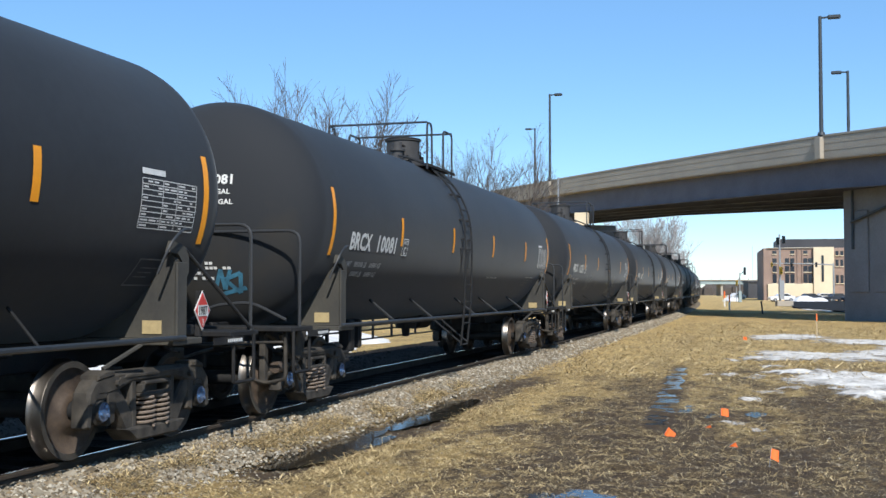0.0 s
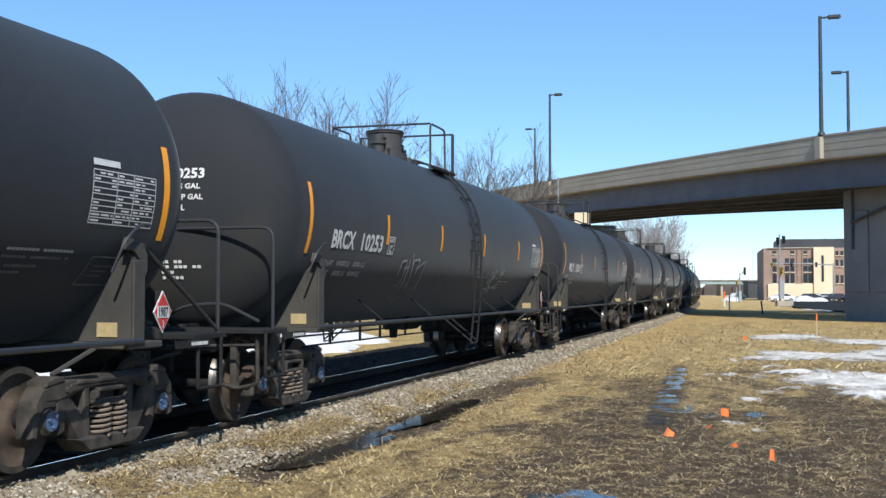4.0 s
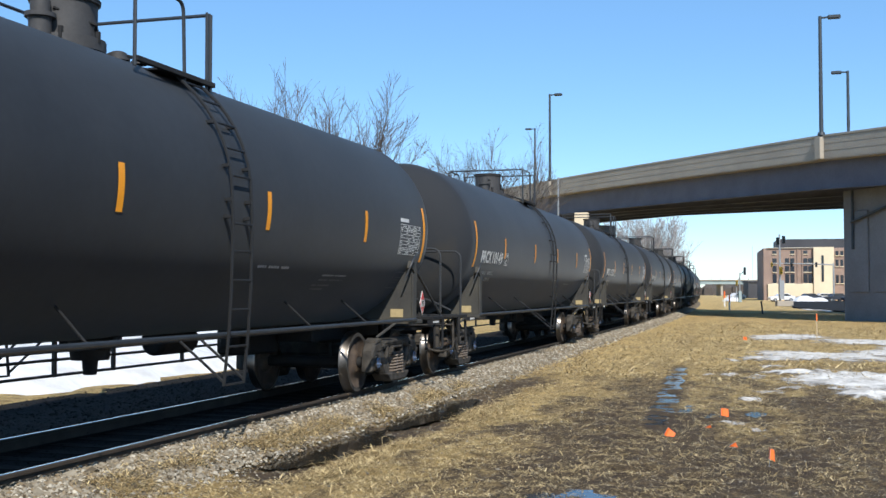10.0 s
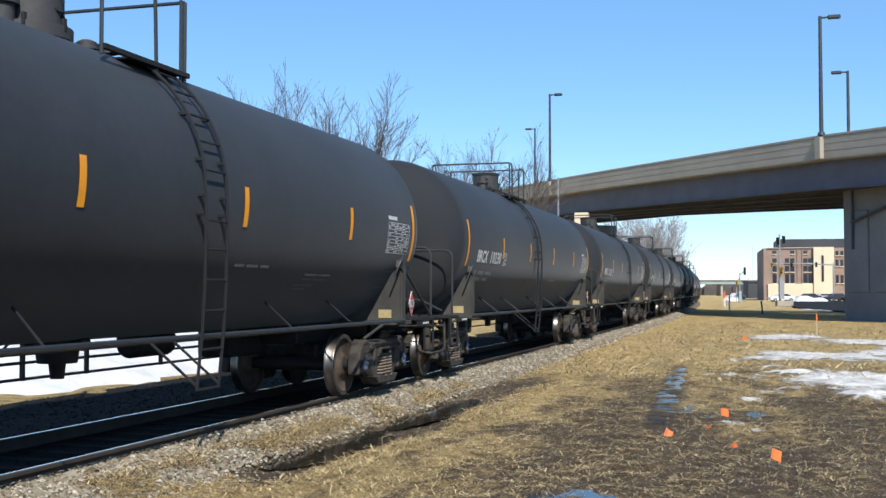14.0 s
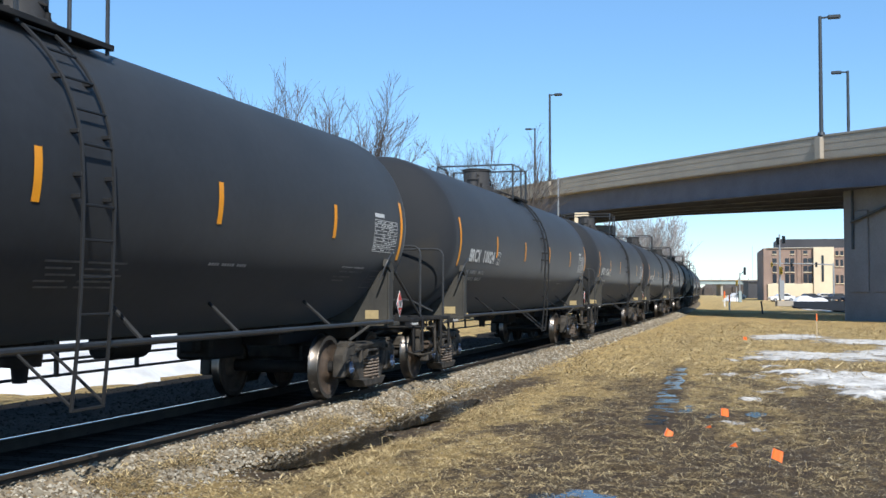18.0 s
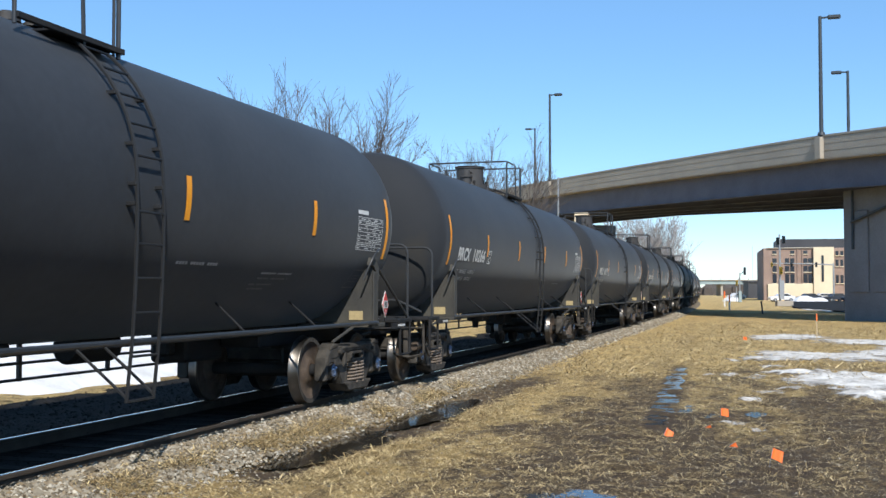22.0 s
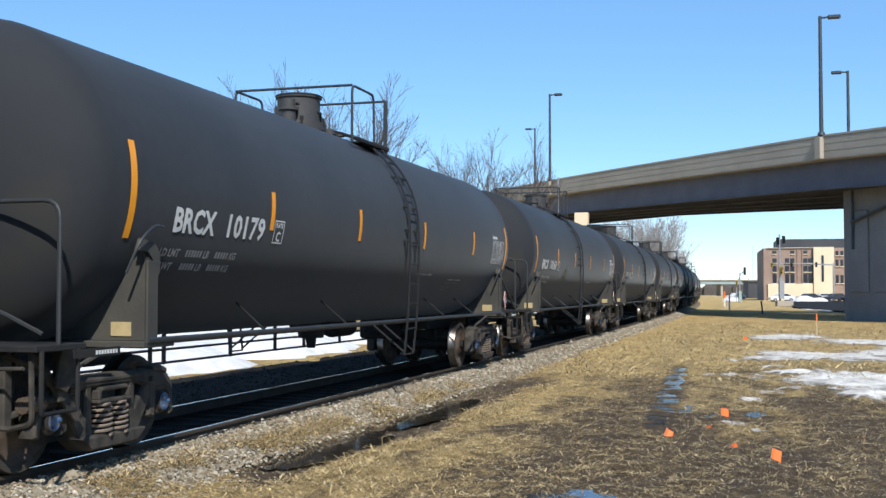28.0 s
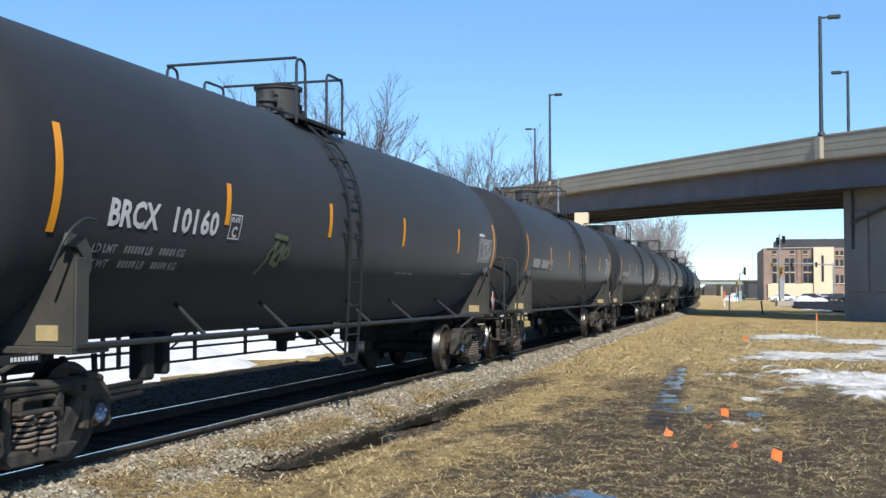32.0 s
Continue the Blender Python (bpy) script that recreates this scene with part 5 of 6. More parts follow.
for u in (1466, 1474, 1486, 1494):
    for v0, v1 in ((444, 452), (460, 472), (488, 503)):
        w = part("window", front_box(Geo(), u - 2.4, u + 2.4, v0, v1, 0.2, 0.35, 0.0), M_GLASS, bld)
        part("sill", front_box(Geo(), u - 3, u + 3, v1, v1 + 1.3, 0.0, 0.3, 0.0), M_BEIGE, w)
for u in (1400, 1408):
    part("pilaster", front_box(Geo(), u - 1, u + 1, 440, 504, -0.25, 0.0, 0.0), M_BRICK, bld)
part("window", front_box(Geo(), 1439, 1443, 452, 500, -0.98, -0.8, 0.0), M_GLASS, bld)

# low second building under the far bridge
m2 = far_frame((1300 - 784) * UNIT * 1.3, 299.0)
shed = thing("far_building", "low dark building beyond the crossing", "building", at=m2)
part("wall", Geo().box(3.6, 10.5, 0, 5, 0, 4.2, 0.05), M_DARKROOF, shed)
part("roof", Geo().box(3.3, 10.8, -0.3, 5.3, 4.2, 4.7, 0.05), M_DARKROOF, shed)

m3 = far_frame((1225 - 784) / 1969 * 480, 480.0)
fb = thing("far_bridge", "teal steel girder road bridge in the distance, paled for haze", "bridge", at=m3)
part("girder", Geo().box(-60, 40, 0, 0.6, 4.9, 6.5, 0.05), M_STEEL2, fb)
part("deck", Geo().box(-60, 40, -0.6, 10, 6.5, 6.9, 0.05), M_CONC, fb)
part("girder", Geo().box(-60, 40, 9, 9.6, 4.9, 6.5, 0.05), M_STEEL2, fb)
for x in (2.5, 13.0, 27.0, -14.0):
    part("pier", Geo().box(x - 0.5, x + 0.5, 1, 9, -0.5, 4.9, 0.05), M_CONC, fb)
for i in range(26):
    part("rail_post", Geo().box(-60 + 4 * i, -59.85 + 4 * i, -0.5, -0.4, 6.9, 7.8), M_STEEL2, fb)
part("railing", Geo().box(-60, 40, -0.5, -0.42, 7.7, 7.8), M_STEEL2, fb)


def signal_head(parent, x, z, material=M_POST, y=-0.25, h=0.95):
    hd = part("signal_head", Geo().box(x - 0.19, x + 0.19, y - 0.12, y + 0.12, z - h / 2, z + h / 2, 0.03), material, parent, "traffic signal head")
    for k in (-1, 0, 1):
        part("visor", Geo().revolve([(0.0, 0.13), (0.2, 0.13)], (x, y - 0.12, z + k * h * 0.31), (0, -1, 0), 10), M_POST, hd)
    return hd


s1 = thing("traffic_signal", "tall galvanised signal pole with dark heads and a control box", "traffic signal", at=far_frame((1380 - 784) / 1969 * 137, 137.0))
part("pole", Geo().cyl((0, 0, 0), (0, 0, 8.9), 0.15, 0.10, 10), M_GALV, s1)
signal_head(s1, 0.42, 8.2)
signal_head(s1, -0.3, 8.0)
signal_head(s1, 0.05, 4.4, M_YELLOW)
part("cabinet", Geo().box(-0.25, 0.35, -0.6, -0.15, 0.9, 3.2, 0.04), M_GALV, s1)
part("base", Geo().box(-0.5, 1.5, -0.5, 0.5, 0, 0.7, 0.05), M_CONC, s1)
s2 = thing("traffic_signal", "mast-arm traffic signal over the road", "traffic signal", at=far_frame((1475 - 784) / 1969 * 215, 215.0))
part("pole", Geo().cyl((0, 0, 0), (0, 0, 7.3), 0.2, 0.16, 10), M_GALV, s2)
part("mast_arm", Geo().tube([(0, 0, 7.0), (-6, 0, 7.2), (-12.3, 0, 7.3)], [0.14, 0.11, 0.07], 8), M_GALV, s2)
for x in (-12.0, -8.2, -3.4):
    signal_head(s2, x, 7.0, M_YELLOW if x < -9 else M_POST)
s3 = thing("traffic_signal", "signal pole with one dark head beside the crossing", "traffic signal", at=far_frame((1309 - 784) / 1969 * 190, 190.0))
part("pole", Geo().cyl((0, 0, 0), (0, 0, 5.0), 0.1, 0.09, 10), M_GALV, s3)
part("arm", Geo().tube([(0, 0, 4.6), (0.6, 0, 5.2)], 0.05, 6), M_POST, s3)
signal_head(s3, 0.78, 5.3, h=1.3)
part("base", Geo().box(-0.25, 0.25, -0.25, 0.25, 0, 1.9, 0.04), M_STEEL2, s3)
s4 = thing("traffic_signal", "short pole with a yellow signal head", "traffic signal", at=far_frame((1303 - 784) / 1969 * 205, 205.0))
part("pole", Geo().cyl((0, 0, 0), (0, 0, 3.6), 0.09, 0.08, 8), M_GALV, s4)
signal_head(s4, 0, 3.4, M_YELLOW)
mast = thing("antenna_mast", "thin lattice mast far behind the crossing", "mast", at=far_frame((1332 - 784) / 1969 * 420, 420.0))
part("pole", Geo().cyl((0, 0, 0), (0, 0, 19), 0.12, 0.05, 6), M_GALV, mast)


def parked_car(across, depth, turn, paint, label):
    c = thing("parked_car", label, "car", "cars parked beyond the overpass", at=far_frame(across, depth) @ Matrix.Rotation(radians(turn), 4, "Z"))
    g = Geo()
    prof = [(-2.2, 0.35), (-2.25, 0.75), (-1.9, 0.92), (-1.1, 1.0), (-0.5, 1.45), (0.9, 1.48), (1.7, 1.05), (2.2, 0.95), (2.25, 0.4)]
    g.prism(prof[::-1], Matrix(((1, 0, 0, 0), (0, 0, 1, 0), (0, 1, 0, 0), (0, 0, 0, 1))), 1.75)
    part("body", g, paint, c)
    g = Geo().prism([(-0.95, 1.03), (-0.45, 1.38), (0.85, 1.40), (1.45, 1.05)][::-1], Matrix(((1, 0, 0, 0), (0, 0, 1, 0), (0, 1, 0, 0), (0, 0, 0, 1))), 1.77)
    part("side_window", g, M_GLASS, c)
    for x in (-1.4, 1.4):
        for y in (-0.82, 0.82):
            wh = part("wheel", Geo().cyl((x, y - 0.1, 0.33), (x, y + 0.1, 0.33), 0.33, n=16), M_TYRE, c)
            part("rim", Geo().cyl((x, y - 0.11, 0.33), (x, y + 0.11, 0.33), 0.2, n=12), M_GALV, wh)
    return c


parked_car(72.2, 205, 15, M_CARB, "dark blue parked car beside a snow pile")
parked_car(72.8, 214, 5, M_CARW, "white parked car in the lot")
parked_car(60.5, 199, 0, M_CARW, "white car half hidden by ploughed snow")
parked_car(68.5, 260, 30, M_CARW, "white car waiting near the crossing")
parked_car(65.2, 199, 4, M_CARB, "dark car parked in front of a snow pile")
parked_car(73.6, 199, 8, M_CARB, "dark parked car near the abutment")

# ---------------------------------------------------------------- road, snow, puddles
g = Geo()
road_pts = [(1.5, 128), (5.6, 101), (60, 86), (70, 150), (22, 190), (1.0, 240)]
g.prism([(x, y) for x, y in road_pts], Matrix.Translation((0, 0, GROUND + 0.02)), 0.10)
solid("road", g, M_ASPHALT, "dark asphalt street beyond the overpass", "road", kind="structure")


def blob(cx, cy, rx, ry, seed, n=56, rough=0.35, turn=0.0):
    """An irregular outline."""
    out = []
    for i in range(n):
        a = 2 * math.pi * i / n
        k = 1 + rough * noise.noise(Vector((math.cos(a) * 1.7, math.sin(a) * 1.7, seed * 3.7))) + 0.5 * rough * noise.noise(Vector((math.cos(a) * 6, math.sin(a) * 6, seed * 1.3)))
        x, y = rx * k * math.cos(a), ry * k * math.sin(a)
        out.append((cx + x * math.cos(turn) - y * math.sin(turn), cy + x * math.sin(turn) + y * math.cos(turn)))
    return out


def snow_patch(cx, cy, rx, ry, seed, h=0.05, turn=0.0, label="thin patch of old melting snow on the grass", rings=7, rough=0.5):
    g = Geo()
    edge = blob(cx, cy, rx, ry, seed, 72, rough, turn)
    n = len(edge)
    for k in range(rings + 1):
        f = 1 - k / rings
        for x, y in edge:
            px_, py_ = cx + (x - cx) * f, cy + (y - cy) * f
            hh = h * (1 - f ** 3) * (0.85 + (0.8 if h < 0.15 else 0.3) * noise.noise(Vector((px_ * (1.1 if h < 1 else 0.4), py_ * (0.9 if h < 1 else 0.4), seed)))) + 0.03 * noise.noise(Vector((px_ * 3.1, py_ * 2.7, seed + 5)))
            g.v.append((px_, py_, relief(px_, py_) - (0.035 if k == 0 else 0.0) + hh))
    for k in range(rings):
        for i in range(n):
            a, b = k * n + i, k * n + (i + 1) % n
            g.f.append((a, b, b + n, a + n))
    g.m = [0] * len(g.f)
    ob = solid("snow_patch", g, M_SNOW if h > 0.15 else M_THIN, label, "snow", "patches of old snow", smooth=60)
    at = ob.data.attributes.new("thin", "FLOAT", "POINT")
    at.data.foreach_set("value", [0.62 - (0.40 if rx > 0.6 else 0.24) * min(1.0, 1.8 * k / rings) for k in range(rings + 1) for i in range(n)])
    return ob


for cx, cy, rx, ry, sd in ((0.2, 47.0, 2.0, 4.6, 1), (3.2, 43.0, 2.2, 3.6, 41), (1.2, 33.4, 2.4, 3.9, 2), (3.8, 35.5, 2.6, 4.6, 12), (-0.4, 31.8, 0.8, 1.6, 13), (5.0, 31.5, 2.6, 3.0, 42),
                           (1.4, 24.6, 1.5, 2.6, 4), (3.4, 25.0, 2.0, 3.6, 6), (0.2, 26.2, 0.8, 0.9, 14), (1.6, 21.4, 0.8, 1.5, 43), (-1.5, 25.7, 0.26, 0.42, 15), (-1.07, 25.5, 0.36, 0.6, 44),
                           (-0.52, 25.0, 0.34, 0.8, 45), (-0.16, 21.1, 0.40, 0.5, 7), (0.2, 22.2, 0.35, 0.4, 46), (-0.45, 19.6, 0.25, 0.3, 47), (-0.2, 28.5, 0.5, 0.7, 3), (-1.2, 31.0, 0.4, 0.6, 48),
                           (-0.62, 16.15, 0.26, 0.34, 8), (-0.28, 15.6, 0.16, 0.2, 49)):
    snow_patch(cx, cy, rx, ry, sd, 0.02 if rx < 0.6 else 0.045)
snow_patch(3.4, 112.0, 0.7, 12, 10, 0.10, 0.14)
for cx, cy, rx, ry, sd, h in ((-17.6, 22.0, 5.0, 9.5, 20, 0.75), (-19.5, 33.0, 6.5, 9.0, 21, 0.8), (-15.2, 29.0, 2.8, 5.5, 22, 0.45), (-18.5, 10.0, 5.5, 9.0, 23, 0.7)):
    cx, cy, rx, ry = cx * 0.894, cy * 0.894, rx * 0.894, ry * 0.894
    snow_patch(cx, cy, rx, ry, sd, h, label="bright ploughed snow bank behind the track", rings=10, rough=0.5)
for ac, dp, rx, h in ((63.2, 195, 2.2, 1.15), (66.0, 196, 1.9, 1.0), (70.2, 206, 2.0, 0.9), (54.5, 210, 1.8, 0.8)):
    p = CAM_R * ac + CAM_F * dp
    snow_patch(p.x, p.y, rx, rx * 0.8, ac, h, label="pile of ploughed snow in the lot", rough=0.3)


def puddle(outline, level, label="shallow puddle of melt water in the mud"):
    g = Geo()
    g.add([(x, y, level) for x, y in outline], [tuple(range(len(outline)))])
    return solid("puddle", g, M_WATER, label, "puddle", "puddles", smooth=0)


DITCH = GROUND - 0.045
puddle(blob(-4.98, 12.2, 0.36, 1.75, 31, rough=0.4), DITCH, "long shallow puddle in the ditch beside the ballast")
puddle(blob(-5.0, 16.3, 0.34, 2.1, 32, rough=0.35), DITCH - 0.004, "dark puddle in the ditch beside the ballast")
strip = [(-1.66 - 0.058 * (y - 16) + 0.17 + 0.05 * math.sin(y * 3), y) for y in [15.6 + 0.4 * i for i in range(32)]]
strip += [(x - 0.36 - 0.04 * math.sin(y * 5), y) for x, y in strip[::-1]]
puddle(strip, GROUND - 0.064, "melt water standing in a ridged wheel rut")
for x, y, rx, ry, sd in ((-1.34, 17.8, 0.20, 0.6, 50), (-0.34, 17.4, 0.16, 0.4, 51), (-1.85, 9.75, 0.40, 0.42, 52), (-1.0, 17.0, 0.14, 0.4, 54)):
    puddle(blob(x, y, rx, ry, sd, 36, 0.5), relief(x, y) + 0.006)

# ---------------------------------------------------------------- markers
def pin_flag(x, y, h, turn, tilt=0.0, w=0.127):
    z = relief(x, y)
    t = thing("pin_flag", "small bent orange plastic utility flag on a wire", "marker flag", "orange flags in the grass", at=Matrix.Translation((x, y, z)) @ Matrix.Rotation(radians(turn), 4, "Z") @ Matrix.Rotation(radians(tilt), 4, "Y"))
    part("wire", Geo().cyl((0, 0, -0.05), (0, 0, h), 0.0025, n=6), M_GALV, t)
    g = Geo()
    n = 6
    for i in range(n + 1):
        a = i / n
        yy = 0.02 * math.sin(a * 5)
        g.v += [(a * w, yy, h - 0.11 - 0.03 * a * a), (a * w, yy + 0.012 * a, h - 0.02 * a)]
    g.f = [(2 * i, 2 * i + 2, 2 * i + 3, 2 * i + 1) for i in range(n)]
    g.f += [f[::-1] for f in g.f]
    n2 = len(g.v)
    g.v += [(x_, y_ + 0.002, z_) for x_, y_, z_ in g.v]
    g.f[n:] = [tuple(k + n2 for k in f) for f in g.f[n:]]
    g.m = [0] * len(g.f)
    part("flag", g, M_FLAG, t, smooth=60)
    return t


FLAG_LOW = pin_flag(-1.45, 14.6, 0.13, 10, 30)
pin_flag(-0.83, 16.7, 0.14, 40)
pin_flag(-0.99, 15.5, 0.09, 0, 60)
pin_flag(-0.60, 13.9, 0.10, 20, 55)
FLAG_NEAR = pin_flag(-0.12, 12.15, 0.20, 70, 12, 0.12)
pin_flag(-1.27, 42.0, 0.18, 10)


def lath(x, y, h, tip=True):
    t = thing("survey_stake", "pale wooden survey lath with an orange painted tip", "stake", at=Matrix.Translation((x, y, relief(x, y))))
    part("lath", Geo().box(-0.022, 0.022, -0.008, 0.008, -0.1, h * 0.72, 0.002), M_WOOD, t)
    part("tip", Geo().box(-0.023, 0.023, -0.009, 0.009, h * 0.72, h, 0.002), M_FLAG, t, "orange painted tip")
    return t


lath(1.38, 45.5, 0.96)


def delineator(x, y, h, label):
    t = thing("delineator_post", label, "marker post", "marker posts by the crossing", at=Matrix.Translation((x, y, GROUND - 0.06)))
    part("post", Geo().cyl((0, 0, 0), (0, 0, h * 0.55), 0.085, 0.085, 12), M_WHITEP, t, "white lower sleeve")
    part("sleeve", Geo().cyl((0, 0, h * 0.55), (0, 0, h), 0.085, 0.075, 12), M_FLAG, t, "orange upper sleeve")
    return t


delineator(-6.3, 138, 1.9, "orange and white marker post beside the crossing")
delineator(-4.7, 113, 1.5, "orange and white marker post in the grass")
delineator(-6.9, 150, 1.8, "orange and white marker post beside the crossing")
b = thing("bollard", "dark steel post standing in the grass near the overpass", "post", at=Matrix.Translation((-1.3, 94.3, GROUND - 0.06)) @ Matrix.Rotation(radians(-6), 4, "Y"))
part("post", Geo().cyl((0, 0, 0), (0, 0, 1.05), 0.07, n=10), M_POST, b)
part("cap", Geo().cyl((0, 0, 1.05), (0, 0, 1.08), 0.09, n=10), M_POST, b)
cab = thing("signal_cabinet", "beige signal cabinet raised on a post behind the train", "cabinet", at=Matrix.Translation((-15.1, 88.5, GROUND)))
part("post", Geo().cyl((0, 0, 0), (0, 0, 7.05), 0.12, n=10), M_GALV, cab)
part("box", Geo().box(-0.55, 0.55, -0.3, 0.3, 7.05, 8.1, 0.03), M_BEIGE, cab, "beige painted box")
for x, y, top in ((-17.0, 88.5, 11.0),):
    pl = thing("utility_pole", "thin grey pole behind the train", "pole", at=Matrix.Translation((x, y, GROUND)))
    part("shaft", Geo().cyl((0, 0, 0), (0, 0, top), 0.09, 0.06, 8), M_GALV, pl)
    part("band", Geo().cyl((0, 0, top * 0.9), (0, 0, top * 0.9 + 0.1), 0.07, n=8), M_GALV, pl)

# far tree line along the horizon
rng = random.Random(77)
g = Geo()
for i in range(900):
    a = radians(rng.uniform(-75, 60))
    d = rng.uniform(520, 760)
    x, y = d * math.sin(a), d * math.cos(a)
    h, w = rng.uniform(3, 8), rng.uniform(5, 10)
    for k in range(5):
        u = rng.uniform(-w, w)
        hh = h * rng.uniform(0.5, 1)
        g.tube([(x + u, y, -1), (x + u + rng.uniform(-1, 1), y, hh * 0.6), (x + u + rng.uniform(-2, 2), y, hh)], [w * 0.35, w * 0.3, 0.3], 5, False)
solid("far_woods", g, M_BARK, "hazy line of distant bare woods", "woods", kind="stuff", smooth=0)


# ---------------------------------------------------------------- ties, stones, grass
tie_me = Geo().box(-1.3, 1.3, -0.115, 0.115, -0.34, -0.156, 0.012).mesh("tie", M_TIE)
for i in range(150):
    s = 4.0 + i * 0.52
    t = new("tie", tie_me)
    t.parent = ballast
    t.matrix_basis = track_pose(s) @ pose(random.Random(i).uniform(-0.04, 0.04), 0, 0, 0, 0, random.Random(i).uniform(-1, 1))
spike_me = Geo().box(-0.09, 0.09, -0.12, 0.12, -0.160, -0.150, 0.002).mesh("tie_plate", M_RAIL)
for i in range(70):
    for o in (0.755,):
        t = new("tie_plate", spike_me)
        t.parent = ballast
        t.matrix_basis = track_pose(4.0 + i * 0.52) @ pose(o, 0, 0.002)


def scatter_stones(name, n, sampler, size, seed, material, label):
    r = np.random.RandomState(seed)
    base = np.array([(1, 0, 0), (-1, 0, 0), (0, 1, 0), (0, -1, 0), (0, 0, 1), (0, 0, -1), (0.6, 0.6, 0.5), (-0.6, 0.5, -0.5)])
    faces = np.array([(0, 6, 4), (6, 2, 4), (2, 1, 4), (1, 3, 4), (3, 0, 4), (0, 2, 6), (2, 0, 5), (1, 2, 7), (7, 2, 5), (1, 7, 5), (3, 1, 5), (0, 3, 5)])
    pts = sampler(r, n)
    V = np.empty((n, 8, 3))
    sz = size * r.lognormal(0, 0.35, (n, 1, 1)) * r.uniform(0.6, 1.1, (n, 8, 1))
    ang = r.uniform(0, 6.283, n)
    c, s = np.cos(ang), np.sin(ang)
    B = base[None] * sz * np.array([1, 0.8, 0.6])
    V[:, :, 0] = B[:, :, 0] * c[:, None] - B[:, :, 1] * s[:, None]
    V[:, :, 1] = B[:, :, 0] * s[:, None] + B[:, :, 1] * c[:, None]
    V[:, :, 2] = B[:, :, 2]
    V += pts[:, None, :]
    F = (faces[None] + 8 * np.arange(n)[:, None, None]).reshape(-1, 3)
    me = bpy.data.meshes.new(name)
    me.from_pydata(V.reshape(-1, 3).tolist(), [], F.tolist())
    me.materials.append(material)
    return tagged(new(name, me), label, name.replace("_", " "), kind="stuff")


def bed_z(o):
    return np.interp(o, [-4.0, -3.5, -3.0, -2.5, -1.3, -0.84, -0.70, 0.70, 0.80, 1.15, 1.45, 1.65, 2.2], [GROUND - 0.02, -0.055, -0.12, -0.12, -0.09, -0.08, -0.165, -0.165, -0.09, -0.115, -0.18, -0.24, -0.27])


def ballast_near(r, n):
    y = 6.5 + 26 * r.beta(1.0, 1.6, n)
    o = r.uniform(0.84, 1.72, n) + 0.10 * r.randn(n)
    return np.stack([track_x(y) + o, y, bed_z(o) + r.uniform(-0.008, 0.012, n)], -1)


def ballast_far(r, n):
    y = 30 + 60 * r.rand(n)
    o = r.uniform(0.80, 1.65, n) + 0.1 * r.randn(n)
    return np.stack([track_x(y) + o, y, bed_z(o) + r.uniform(-0.01, 0.01, n)], -1)


def ballast_mid(r, n):
    y = 6.0 + 40 * r.beta(1, 1.5, n)
    o = r.uniform(-3.6, 0.75, n)
    return np.stack([track_x(y) + o, y, bed_z(o) + r.uniform(-0.012, 0.008, n)], -1)


def pebbles(r, n):
    y = 8.5 + 22 * r.beta(1, 1.7, n)
    x = r.uniform(-5.6, 1.5, n)
    x = np.where(r.rand(n) < 0.5, -5.6 + np.abs(r.randn(n)) * 0.5, x)
    z = np.array([relief(a, b) for a, b in zip(x, y)])
    return np.stack([x, y, z + 0.004], -1)


scatter_stones("ballast_stones", 30000, ballast_near, 0.025, 1, M_STONE, "loose crushed ballast stones beside the rail")
scatter_stones("ballast_stones", 12000, ballast_far, 0.04, 2, M_STONE, "loose crushed ballast stones beside the rail")
# stones on that bed, coloured dark for the same shade
M_STONE_D = island_mat("shade_toned_stone", [(0.013, 0.0125, 0.012), (0.020, 0.019, 0.018), (0.029, 0.027, 0.025)], spec=0.05)
scatter_stones("ballast_stones", 16000, ballast_mid, 0.020, 3, M_STONE_D, "ballast stones between the rails, train's shade in their colour")
scatter_stones("pebbles", 5200, pebbles, 0.013, 4, M_STONE, "pebbles scattered over the muddy grass")


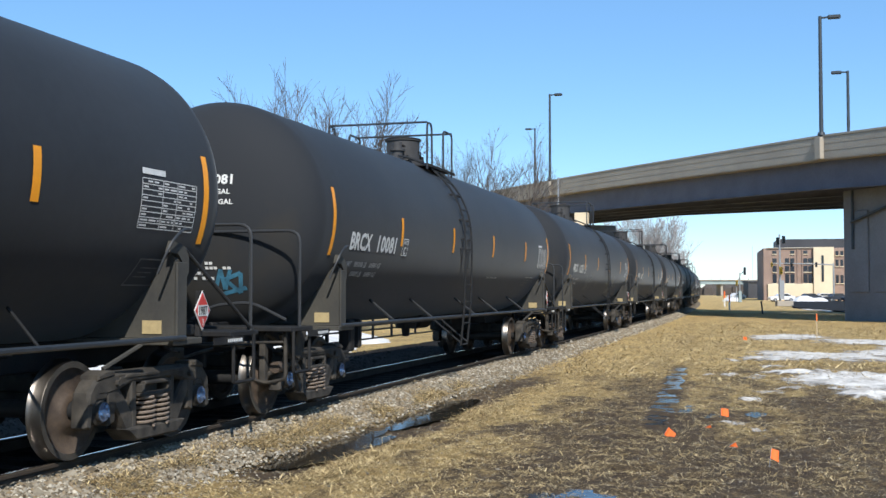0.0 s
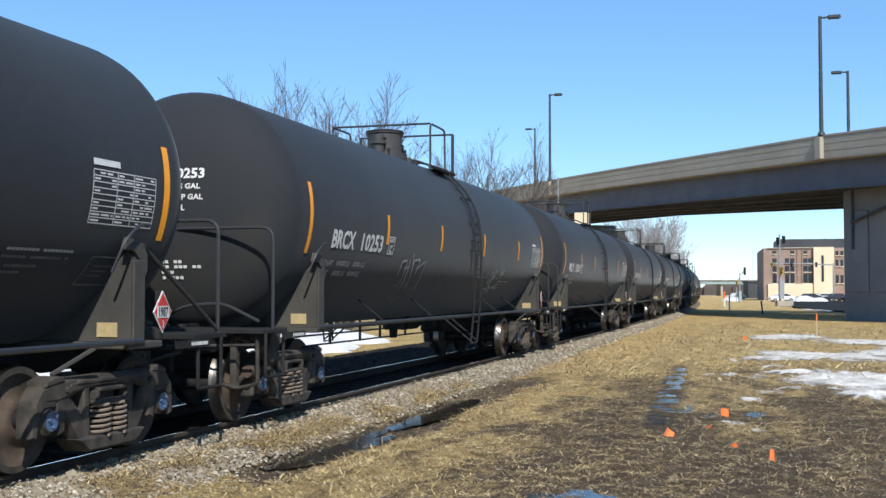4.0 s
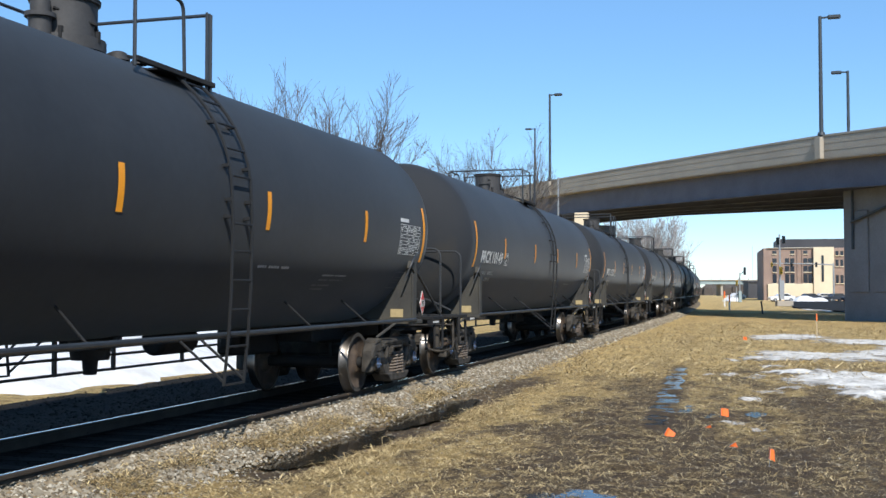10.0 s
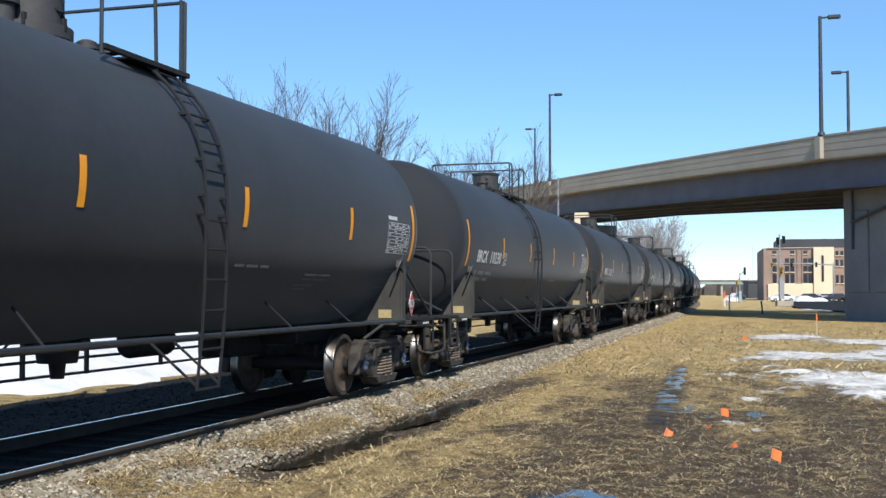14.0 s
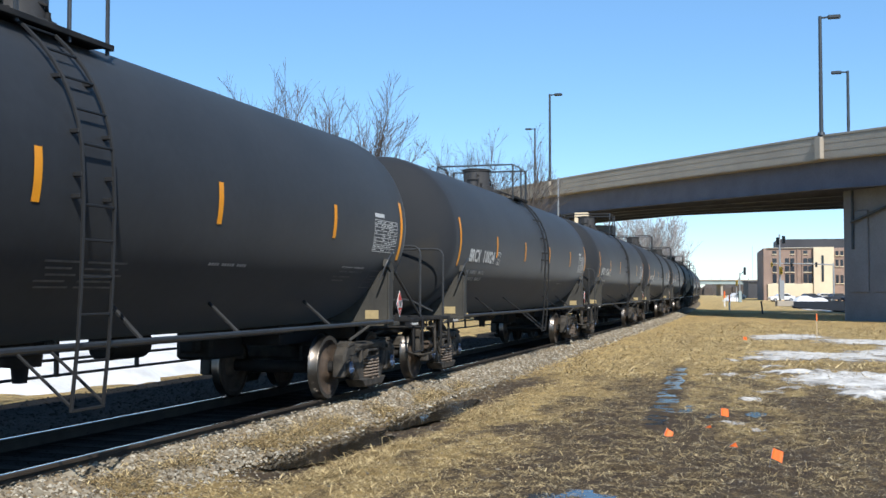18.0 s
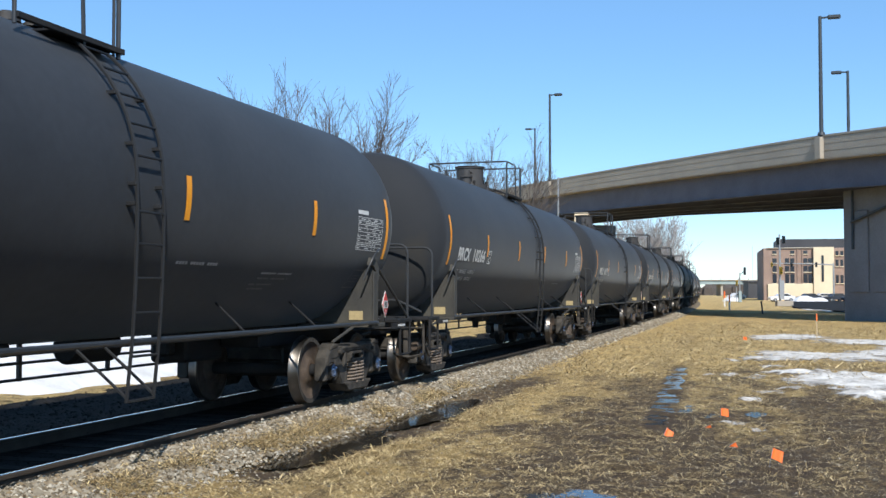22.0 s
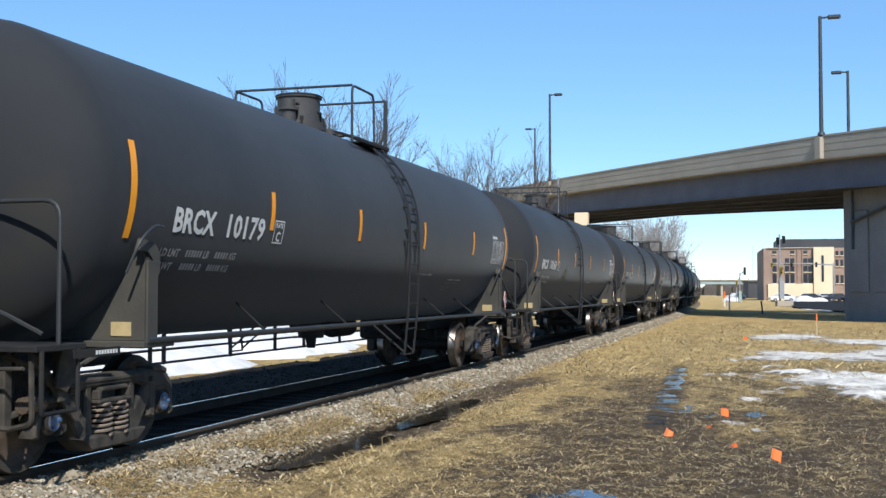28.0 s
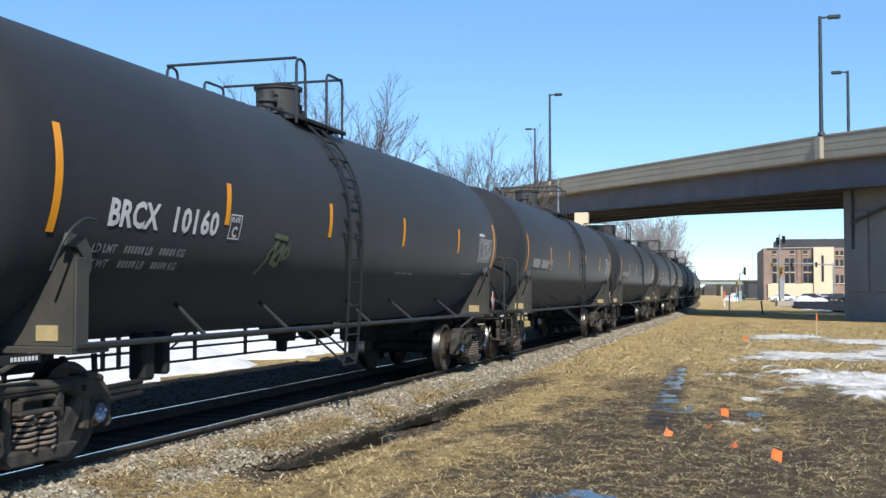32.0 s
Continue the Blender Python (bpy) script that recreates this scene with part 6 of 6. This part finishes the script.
def blades(name, n, seed, y0, y1, k, width, length, label, x_of, material=None, muddy=False, tufts=False):
    r = np.random.RandomState(seed)
    pts = []
    while len(pts) < n:
        y = y0 + (y1 - y0) * r.beta(1.0, k)
        x = x_of(r, y)
        share = mud_share(x, y)
        if rut(x, y) > 0.35 or ditch(x, y) > (0.62 if tufts else 0.55):
            continue
        if tufts:
            if noise.noise(Vector((x * 1.3, y * 0.9, 7.7))) > -0.05 - 0.2 * r.rand():
                pts.append((x, y, max(relief(x, y), -0.30 + 0.35 * max(0.0, -5.25 - x))))
            continue
        if r.rand() < (0.35 + share if muddy else 0.85 - 0.65 * share) + 0.5 * noise.noise(Vector((x * 2.2, y * 1.1, 4.4))):
            pts.append((x, y, relief(x, y)))
    P = np.array(pts)
    a = r.uniform(0, 6.283, n)
    L = length * r.lognormal(-0.1, 0.55, n)
    W = width * r.uniform(0.6, 1.6, n)
    lift = r.uniform(0.02, 0.30, n) * L
    d = np.stack([np.cos(a), np.sin(a), np.zeros(n)], -1)
    q = np.stack([-np.sin(a), np.cos(a), np.zeros(n)], -1)
    V = np.empty((n, 5, 3))
    V[:, 0] = P - q * W[:, None] / 2
    V[:, 1] = P + q * W[:, None] / 2
    mid = P + d * L[:, None] * 0.55
    mid[:, 2] += lift * 0.9
    V[:, 2] = mid + q * W[:, None] / 2
    V[:, 3] = mid - q * W[:, None] / 2
    tip = P + d * L[:, None]
    tip[:, 2] += lift * 0.7
    V[:, 4] = tip
    i0 = 5 * np.arange(n)
    F = [(i, i + 1, i + 2, i + 3) for i in i0.tolist()] + [(i + 3, i + 2, i + 4) for i in i0.tolist()]
    me = bpy.data.meshes.new(name)
    me.from_pydata(V.reshape(-1, 3).tolist(), [], F)
    me.materials.append(material or M_STRAW)
    return tagged(new(name, me), label, "grass", kind="stuff")


blades("dead_grass", 95000, 5, 8.3, 26.0, 1.4, 0.0052, 0.062, "matted straw-coloured dead grass", lambda r, y: max(-5.75 + 0.25 * abs(r.randn()), track_x(y) + 1.5) if r.rand() < 0.12 else r.uniform(-5.4, 0.09 * y + 0.3))
blades("dead_grass", 30000, 6, 24.0, 70.0, 1.4, 0.015, 0.14, "matted straw-coloured dead grass", lambda r, y: r.uniform(track_x(y) + 1.7, 0.09 * y + 0.3))
blades("stubble", 60000, 7, 8.5, 30.0, 1.4, 0.0055, 0.045, "short muddy stubble and trodden grass", lambda r, y: r.uniform(-4.4, 0.09 * y + 0.3), M_STUBBLE, True)
blades("dead_grass", 30000, 9, 8.3, 22.0, 1.6, 0.0055, 0.09, "long straw tufts along the ditch", lambda r, y: -4.98 + (0.62 + 0.16 * r.randn() if r.rand() < 0.5 else -0.55 + 0.14 * r.randn()), tufts=True)

motions()
